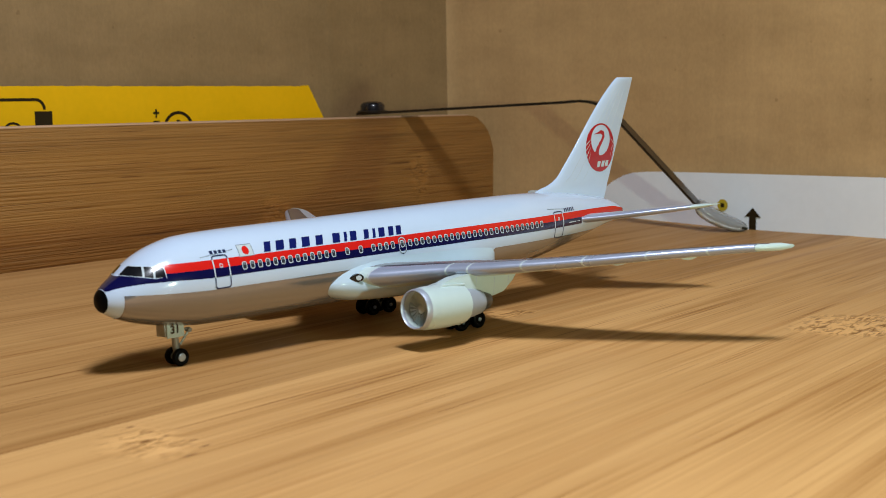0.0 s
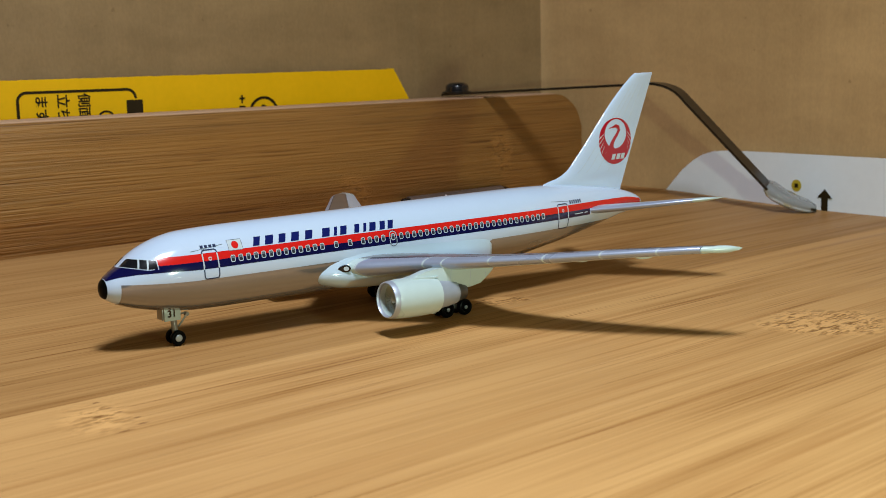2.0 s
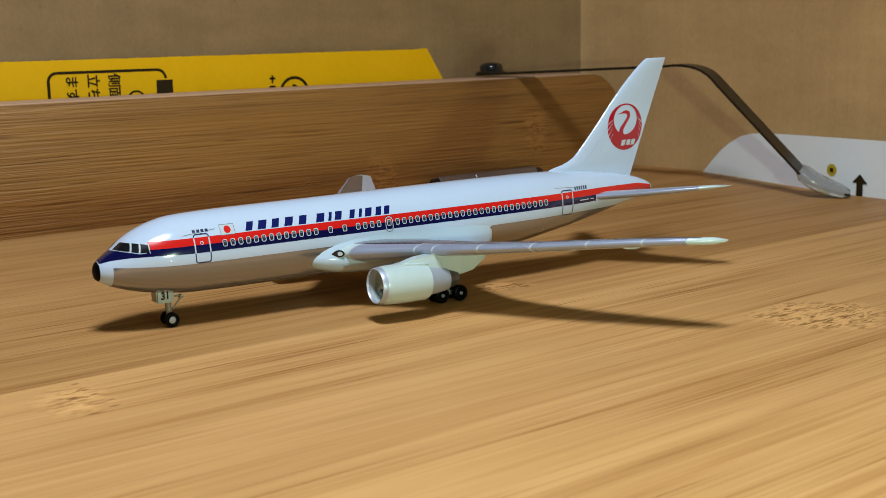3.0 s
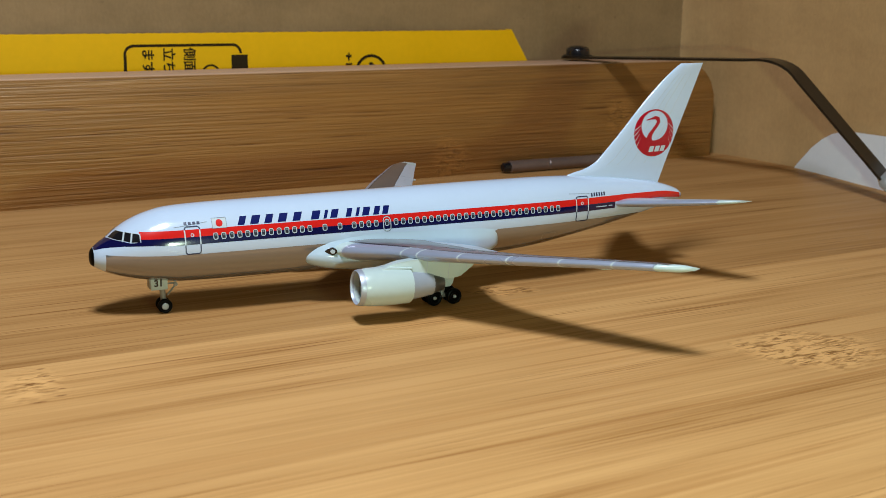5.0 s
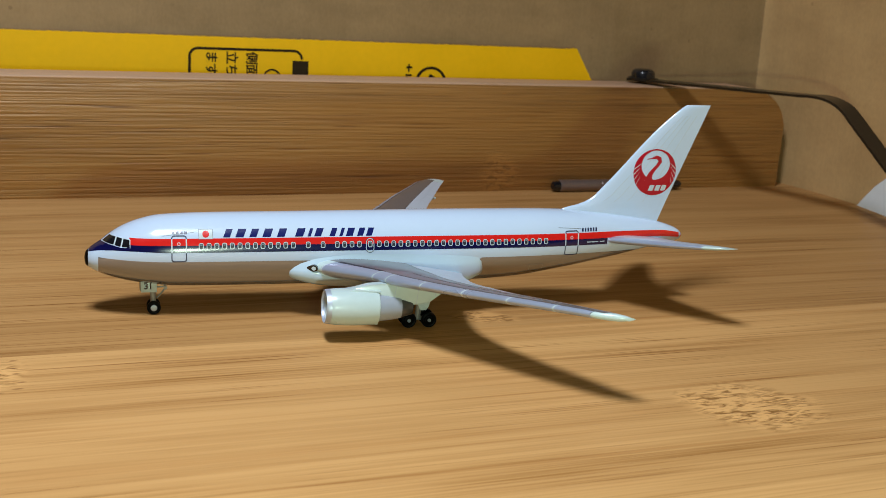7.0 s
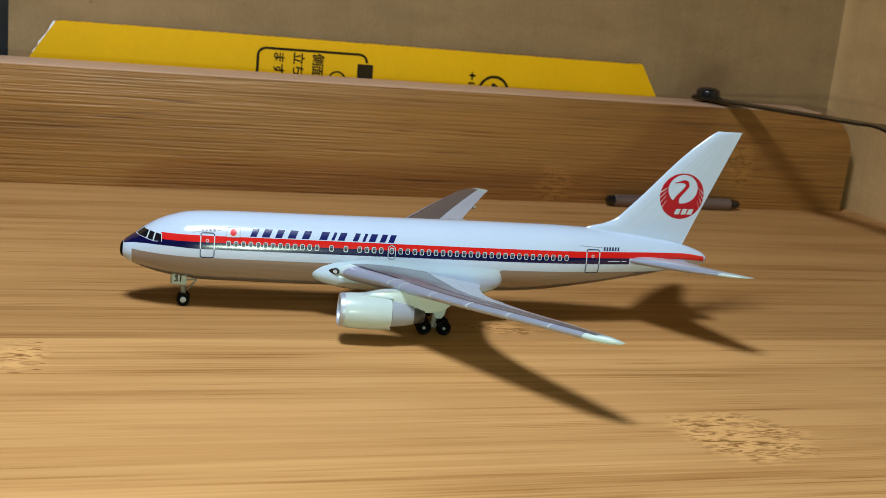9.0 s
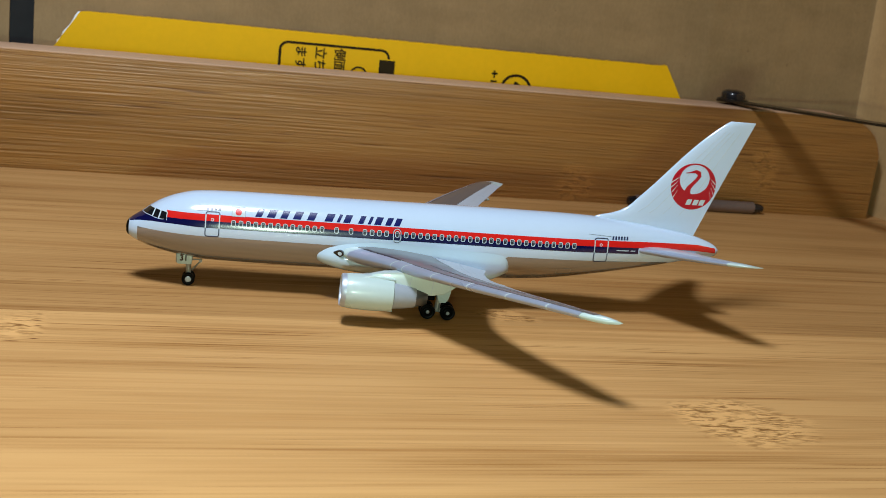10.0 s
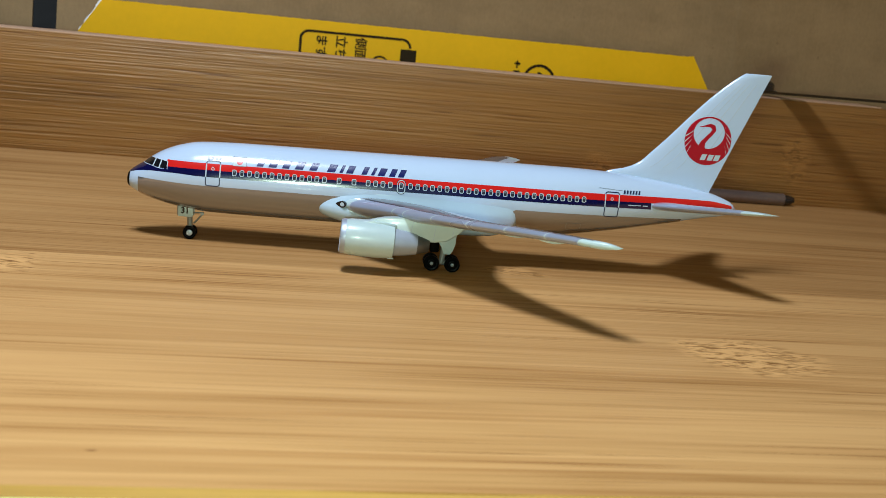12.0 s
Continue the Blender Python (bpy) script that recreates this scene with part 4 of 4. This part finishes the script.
# ---- tailplanes ----
STAB = (smooth_line([1.5, 3.5, 21.5, 22.9], [99.0, 100.6, 114.9, 116.9]), smooth_line([1.5, 3.5, 21.5, 22.9], [113.6, 113.9, 119.4, 119.9]), smooth_line([1.5, 3.5, 22.9], [13.55, 13.75, 16.25]), smooth_line([1.5, 3.5, 21.5, 22.9], [1.9, 1.75, 0.8, 0.3]))
for side in (-1, 1):
    if side > 0:
        # the far tailplane is pushed in with a little more dihedral
        STAB = (STAB[0], STAB[1], smooth_line([1.5, 3.5, 22.9], [13.55, 13.80, 17.1]), STAB[3])
    stab = part("tailplane", foil_piece(STAB, 0.12, 1.0, 1.5, 20.2, side, 12, 12), WING_PALE, plane, "silver-grey tailplane")
    part("leading_edge", foil_piece(STAB, 0.0, 0.125, 1.5, 20.2, side, 10, 12, 0.02), SILVER, stab)
    part("tip", foil_piece(STAB, 0.0, 1.0, 20.2, 22.9, side, 12, 6), CREAM, stab)

# ---- fin ----
FIN_LE = smooth_line([17.0, 19.75, 20.2, 21.6, 24.0, 40.0, 40.75], [91.4, 92.6, 95.0, 98.4, 100.9, 116.7, 117.9])
FIN_TE = smooth_line([16.0, 17.2, 40.75], [113.1, 113.55, 123.15])
FIN_T = smooth_line([16, 17.2, 30, 40.4, 40.8], [1.5, 1.45, 1.15, 0.8, 0.4])


def fin_y(x, z):
    le, te = FIN_LE(z), FIN_TE(z)
    return FIN_T(z) / 2 * foil((x - le) / (te - le)) + 0.02


rings = []
for z in [16.6, 17.4, 18.2, 19, 19.6, 20, 20.4, 21, 21.8, 22.6, 23.5, 25, 27, 29, 31, 33, 35, 37, 38.5, 39.7, 40.3, 40.6, 40.75]:
    le, te = FIN_LE(z), FIN_TE(z)
    cs = [(1 - math.cos(math.pi * k / 14)) / 2 for k in range(15)]
    near = [Vector((le + c * (te - le), -fin_y(le + c * (te - le), z), z)) * MM for c in cs]
    far = [Vector((le + c * (te - le), fin_y(le + c * (te - le), z), z)) * MM for c in reversed(cs)]
    rings.append(near + far)
fin = part("fin", loft(rings), WHITE, plane, "white swept tail fin with red round emblem")
# raised ridges, tinted grey to paint in the shading of their relief
for c0, c1 in ((0.20, 0.28), (0.34, 0.40), (0.50, 0.52), (0.70, 0.705)):
    bm = bmesh.new()
    prev = None
    for i in range(15):
        z = 21.0 + (38.6 - 21.0) * i / 14
        c = c0 + (c1 - c0) * i / 14
        x = FIN_LE(z) + c * (FIN_TE(z) - FIN_LE(z))
        row = [bm.verts.new(Vector((x + dx, -fin_y(x, z) - dy, z)) * MM) for dx, dy in ((-0.16, -0.03), (0, 0.03), (0.16, -0.03))]
        if prev:
            for k in range(2):
                bm.faces.new((prev[k], prev[k + 1], row[k + 1], row[k]))
        prev = row
    part("panel_ridge", bm, PANEL_LINE, fin)


def fin_shape(shapes, off, mat, name, label="", parent=None):
    bm = bmesh.new()
    for shape in shapes:
        bm.faces.new([bm.verts.new(Vector((x, -fin_y(x, z) - off, z)) * MM) for x, z in shape])
    bmesh.ops.remove_doubles(bm, verts=bm.verts, dist=1e-7)
    bmesh.ops.subdivide_edges(bm, edges=[e for e in bm.edges if e.calc_length() > 0.0012], cuts=1)
    for v in bm.verts:
        v.co.y = -(fin_y(v.co.x / MM, v.co.z / MM) + off) * MM
    return part(name, bm, mat, parent or fin, label)


EX, EZ, ER = 111.82, 27.02, 4.78


def em(x, z):
    return EX + ER * x, EZ + ER * z


def band(outer, inner):
    return [[outer[i], outer[i + 1], inner[i + 1], inner[i]] for i in range(len(outer) - 1)]


angles = [radians(90 + 360 * i / 72) for i in range(73)]
outer = [em(math.cos(a), math.sin(a)) for a in angles]
inner = [em(0.01 + 0.66 * math.cos(a), 0.31 + 0.63 * math.sin(a)) for a in angles]
emblem = fin_shape(band(outer, inner), 0.030, CRIMSON, "emblem", "red round emblem ring")
# curved neck with a beak inside the ring
spine = [(-0.42, 0.56, 0.012), (-0.20, 0.60, 0.03), (0.02, 0.65, 0.075), (0.16, 0.58, 0.10), (0.20, 0.46, 0.085), (0.10, 0.30, 0.075), (-0.06, 0.12, 0.08), (-0.20, -0.06, 0.10), (-0.26, -0.24, 0.15), (-0.24, -0.42, 0.20), (-0.18, -0.58, 0.22)]
left, right = [], []
for i, (x, z, w) in enumerate(spine):
    a, b = spine[max(i - 1, 0)], spine[min(i + 1, len(spine) - 1)]
    d = Vector((b[0] - a[0], b[1] - a[1])).normalized()
    left.append(em(x - d.y * w, z + d.x * w))
    right.append(em(x + d.y * w, z - d.x * w))
fin_shape(band(left, right), 0.034, CRIMSON, "emblem_curve", parent=emblem)
fin_shape(band([em(-0.30, -0.10), em(-0.20, -0.28), em(0.0, -0.42), em(0.30, -0.46), em(0.60, -0.30)], [em(-0.40, -0.60), em(-0.2, -0.66), em(0.0, -0.68), em(0.3, -0.66), em(0.64, -0.5)]), 0.032, CRIMSON, "emblem_base", parent=emblem)
slits = []
for s in (-1, 1):
    for k in range(4):
        a = radians(90 + s * (82 + 13 * k))
        b = radians(90 + s * (62 + 15 * k))
        p, q = (math.cos(a) * 0.985, math.sin(a) * 0.985), (0.03 + math.cos(b) * 0.74, 0.05 + math.sin(b) * 0.74)
        slits.append([em(p[0], p[1] - 0.03), em(p[0], p[1] + 0.03), em(q[0], q[1] + 0.004), em(q[0], q[1] - 0.004)])
fin_shape(slits, 0.042, LINE_WHITE, "emblem_slit", parent=emblem)
for x in (-0.26, 0.04, 0.32):
    fin_shape([[em(x, -0.80), em(x + 0.22, -0.80), em(x + 0.30, -0.56), em(x + 0.08, -0.56)]], 0.046, LINE_WHITE, "emblem_bar", parent=emblem)

# ---- engines ----
for side in (-1, 1):
    axis_pose = pose(40.95 * MM, side * 20.0 * MM, 6.35 * MM, 0, 2.2, 0)
    engine = part("engine", lathe([(0.9, 2.76), (0.55, 2.95), (0.9, 3.13), (2.0, 3.28), (4.0, 3.36), (6.5, 3.33), (8.6, 3.20), (9.6, 3.08), (9.65, 2.98), (9.2, 2.7), (5.0, 2.55), (2.0, 2.55)], "x", 56, close=True), CREAM, plane, "white engine nacelle")
    for v in engine.data.vertices:
        v.co = axis_pose @ (v.co * MM)
    made = []
    made.append(part("intake_lip", lathe([(1.0, 2.74), (0.5, 2.72), (0.18, 2.76), (0.0, 2.86), (0.05, 2.97), (0.30, 3.07), (0.70, 3.14), (0.95, 3.165), (0.95, 3.05), (0.9, 2.9)], "x", 56, close=True), LIP, engine, "polished intake lip"))
    made.append(part("intake_duct", lathe([(0.6, 2.70), (2.2, 2.62), (3.0, 2.58), (3.0, 2.70), (0.9, 2.78)], "x", 48, close=True), DUCT, engine))
    made.append(part("fan", lathe([(1.1, 0.05), (1.15, 0.3), (1.4, 0.6), (1.6, 0.75), (1.65, 2.62), (1.9, 2.62), (1.9, 0.05)], "x", 40), DUCT, engine, "grey-green fan disc"))
    blades = bmesh.new()
    for k in range(22):
        a = 2 * math.pi * k / 22
        quad = []
        for r, tw, dx in ((0.7, -0.07, 0.0), (2.58, -0.12, 0.0), (2.58, 0.02, 0.22), (0.7, 0.05, 0.22)):
            quad.append(blades.verts.new((1.38 + dx, r * math.cos(a + tw), r * math.sin(a + tw))))
        blades.faces.new(quad)
    made.append(part("fan_blade", blades, DUCT, engine))
    made.append(part("core_cowl", lathe([(8.6, 2.70), (9.9, 2.60), (12.0, 2.34), (13.9, 1.98), (13.9, 1.5), (10.0, 1.5)], "x", 44), STEEL, engine, "satin silver core cowl"))
    made.append(part("exhaust", lathe([(13.7, 1.86), (14.6, 1.70), (16.0, 1.32), (16.1, 1.20), (15.8, 1.05), (13.8, 0.9)], "x", 40), HOT, engine, "dark exhaust nozzle"))
    fin_bm = box(8.8, 10.0, -0.08, 0.08, -3.30, -3.02, 0.03)
    made.append(part("drain_mast", fin_bm, CREAM, engine))
    for ob in made:
        for v in ob.data.vertices:
            v.co = axis_pose @ (v.co * MM)
    outline = [(45.0, 9.15), (46.6, 9.75), (48.7, 10.25), (51.2, 10.45), (56.0, 10.7), (64.2, 10.9), (63.6, 9.6), (62.4, 8.3), (60.2, 6.75), (58.0, 6.35), (55.5, 6.35), (53.2, 6.95), (51.4, 7.6), (50.3, 8.6), (47.5, 8.9)]
    bm = slab([(x * MM, z * MM) for x, z in outline], (side * 20.0 - 0.85) * MM, (side * 20.0 + 0.85) * MM, bevel=0.0003)
    pylon = part("pylon", bm, CREAM, engine, "cream engine pylon", crease=50)
    for x, z0, z1 in ((53.4, 7.1, 10.3), (57.6, 6.6, 10.4), (61.0, 7.6, 10.5)):
        seam = slab([(px * MM, pz * MM) for px, pz in ((x, z0), (x + 0.10, z0), (x + 0.55, z1), (x + 0.45, z1))], (side * 20.0 - 0.865) * MM, (side * 20.0 + 0.865) * MM)
        part("seam", seam, PANEL_LINE, pylon, smooth=False)
    bm = slab([(x * MM, z * MM) for x, z in ((44.6, 9.3), (46.5, 9.62), (50.9, 9.2), (50.9, 8.9), (46.5, 9.1))], (side * 20.0 - 1.25) * MM, (side * 20.0 + 1.25) * MM, bevel=0.00008)
    part("pylon_fillet", bm, CREAM, engine, crease=50)

# ---- landing gear ----
def tyre(r, w, at):
    x, y, z = at
    return lathe([(-w * 0.30, r * 0.50), (-w * 0.46, r * 0.62), (-w * 0.5, r * 0.78), (-w * 0.42, r * 0.93), (-w * 0.22, r), (w * 0.22, r), (w * 0.42, r * 0.93), (w * 0.5, r * 0.78), (w * 0.46, r * 0.62), (w * 0.30, r * 0.50)], "y", 36, at)


def scaled(bm):
    bmesh.ops.scale(bm, vec=(MM, MM, MM), verts=bm.verts)
    return bm


def ground(x):
    """The table's height in the model's own frame."""
    return -x * math.tan(radians(PITCH)) + LIFT / MM


nose = part("nose_gear", scaled(tube([(12.0, 0, 7.2), (12.1, 0, 4.6), (12.3, 0, ground(12.3) + 1.35)], 0.52, 16)), GEAR, plane, "grey nose gear leg with two black wheels")
for side in (-1, 1):
    z = ground(12.3) + 1.27
    wheel = part("wheel", scaled(tyre(1.27, 0.95, (12.3, side * 0.98, z))), RUBBER, nose, "black tyre")
    part("hub", scaled(lathe([(side * 0.98 - 0.40, 0.62), (side * 0.98 + side * 0.40, 0.62), (side * 0.98 + side * 0.50, 0.50), (side * 0.98 + side * 0.52, 0.2)], "y", 20, (12.3, 0, z))), HUB, wheel)
    door = part("gear_door", scaled(box(10.0, 12.85, side * 1.25 - 0.16, side * 1.25 + 0.16, 4.50, 6.75, 0.08)), CREAM, nose, "small white door")
part("door_front", scaled(box(9.75, 10.2, -1.1, 1.1, 4.7, 6.9, 0.08)), GEAR, nose)
part("axle", scaled(lathe([(-1.0, 0.3), (1.0, 0.3)], "y", 14, (12.3, 0, ground(12.3) + 1.27))), GEAR, nose)
part("torque_link", scaled(tube([(12.9, 0, 3.1), (13.2, 0, 3.4), (14.55, 0, 5.0), (14.6, 0, 5.25), (12.6, 0, 5.15)], 0.16, 8)), GEAR, nose)
part("link_pin", scaled(lathe([(-0.45, 0.34), (0.45, 0.34)], "y", 14, (14.45, 0, 5.05))), GEAR, nose)
lettering("door_mark", "31", 1.60 * MM, pose(11.30 * MM, -1.425 * MM, 5.66 * MM, 90), BLACK, nose, 0.02 * MM, bold=0.035)
for side in (-1, 1):
    gx, gy = (60.3, 11.6) if side < 0 else (61.5, 11.3)
    z = ground(gx) + 1.46
    leg = part("main_gear", scaled(tube([(gx + 0.1, side * gy, 9.5), (gx + 0.3, side * gy, 4.0), (gx, side * gy, z)], 0.55, 16)), GEAR, plane, "grey main gear leg with four black wheels")
    plate = [(58.7, 9.0), (62.8, 9.0), (62.6, 5.0), (62.2, 3.6), (61.7, 2.9), (60.5, 2.9), (60.1, 4.2), (59.3, 5.2)]
    part("leg_door", scaled(slab([(x + gx - 60.3, h) for x, h in plate], side * (gy + 1.0) - 0.2, side * (gy + 1.0) + 0.2, bevel=0.08)), CREAM, leg, crease=40)
    part("bogie_beam", scaled(tube([(gx - 2.0, side * gy, z), (gx + 2.0, side * gy, z)], 0.42, 12)), GEAR, leg)
    part("retraction_jack", scaled(box(gx - 2.4, gx - 0.6, side * 11.3 - 0.55, side * 11.3 + 0.55, 3.0, 7.8, 0.25)), RUBBER, leg, "black jack housing")
    for dx in (-1.95, 1.95):
        for dy in (-1.30, 1.30):
            at = (gx + dx, side * gy + dy, ground(gx + dx) + 1.46)
            wheel = part("wheel", scaled(tyre(1.46, 1.2, at)), RUBBER, leg, "black tyre")
            o = 1 if dy > 0 else -1
            part("hub", scaled(lathe([(-0.2 * o, 0.72), (0.42 * o, 0.72), (0.46 * o, 0.62), (0.44 * o, 0.45)], "y", 22, at)), RUBBER, wheel)
            part("hub_cap", scaled(lathe([(0.40 * o, 0.34), (0.60 * o, 0.32), (0.68 * o, 0.22), (0.70 * o, 0.1)], "y", 16, at)), HUB, wheel)

# ================= the desk and the unseen, darkened room ===
desk = thing("desk", "pale yellow laminate desk top under the bamboo stand", "desk", kind="structure")
part("desk_top", box(-0.9, 0.9, -0.55, 0.45, -0.037, -0.012, 0.002), PALE_DESK, desk)
# added room out of view, coloured dark so that little light bounces back
ROOM = ((-1.6, 2.0), (-2.2, 1.2), (-0.75, 1.85))
(X0, X1), (Y0, Y1), (Z0, Z1) = ROOM
for name, dims in (("floor", (X0, X1, Y0, Y1, Z0 - 0.1, Z0)), ("ceiling", (X0, X1, Y0, Y1, Z1, Z1 + 0.1)), ("wall_north", (X0, X1, Y1, Y1 + 0.1, Z0, Z1)), ("wall_south", (X0, X1, Y0 - 0.1, Y0, Z0, Z1)), ("wall_west", (X0 - 0.1, X0, Y0, Y1, Z0, Z1)), ("wall_east", (X1, X1 + 0.1, Y0, Y1, Z0, Z1))):
    ob = new(name, mesh_of(box(*dims), name, PLASTER, False))
    tagged(ob, "unseen added dark room " + name.split("_")[0], name.split("_")[0], kind="structure")
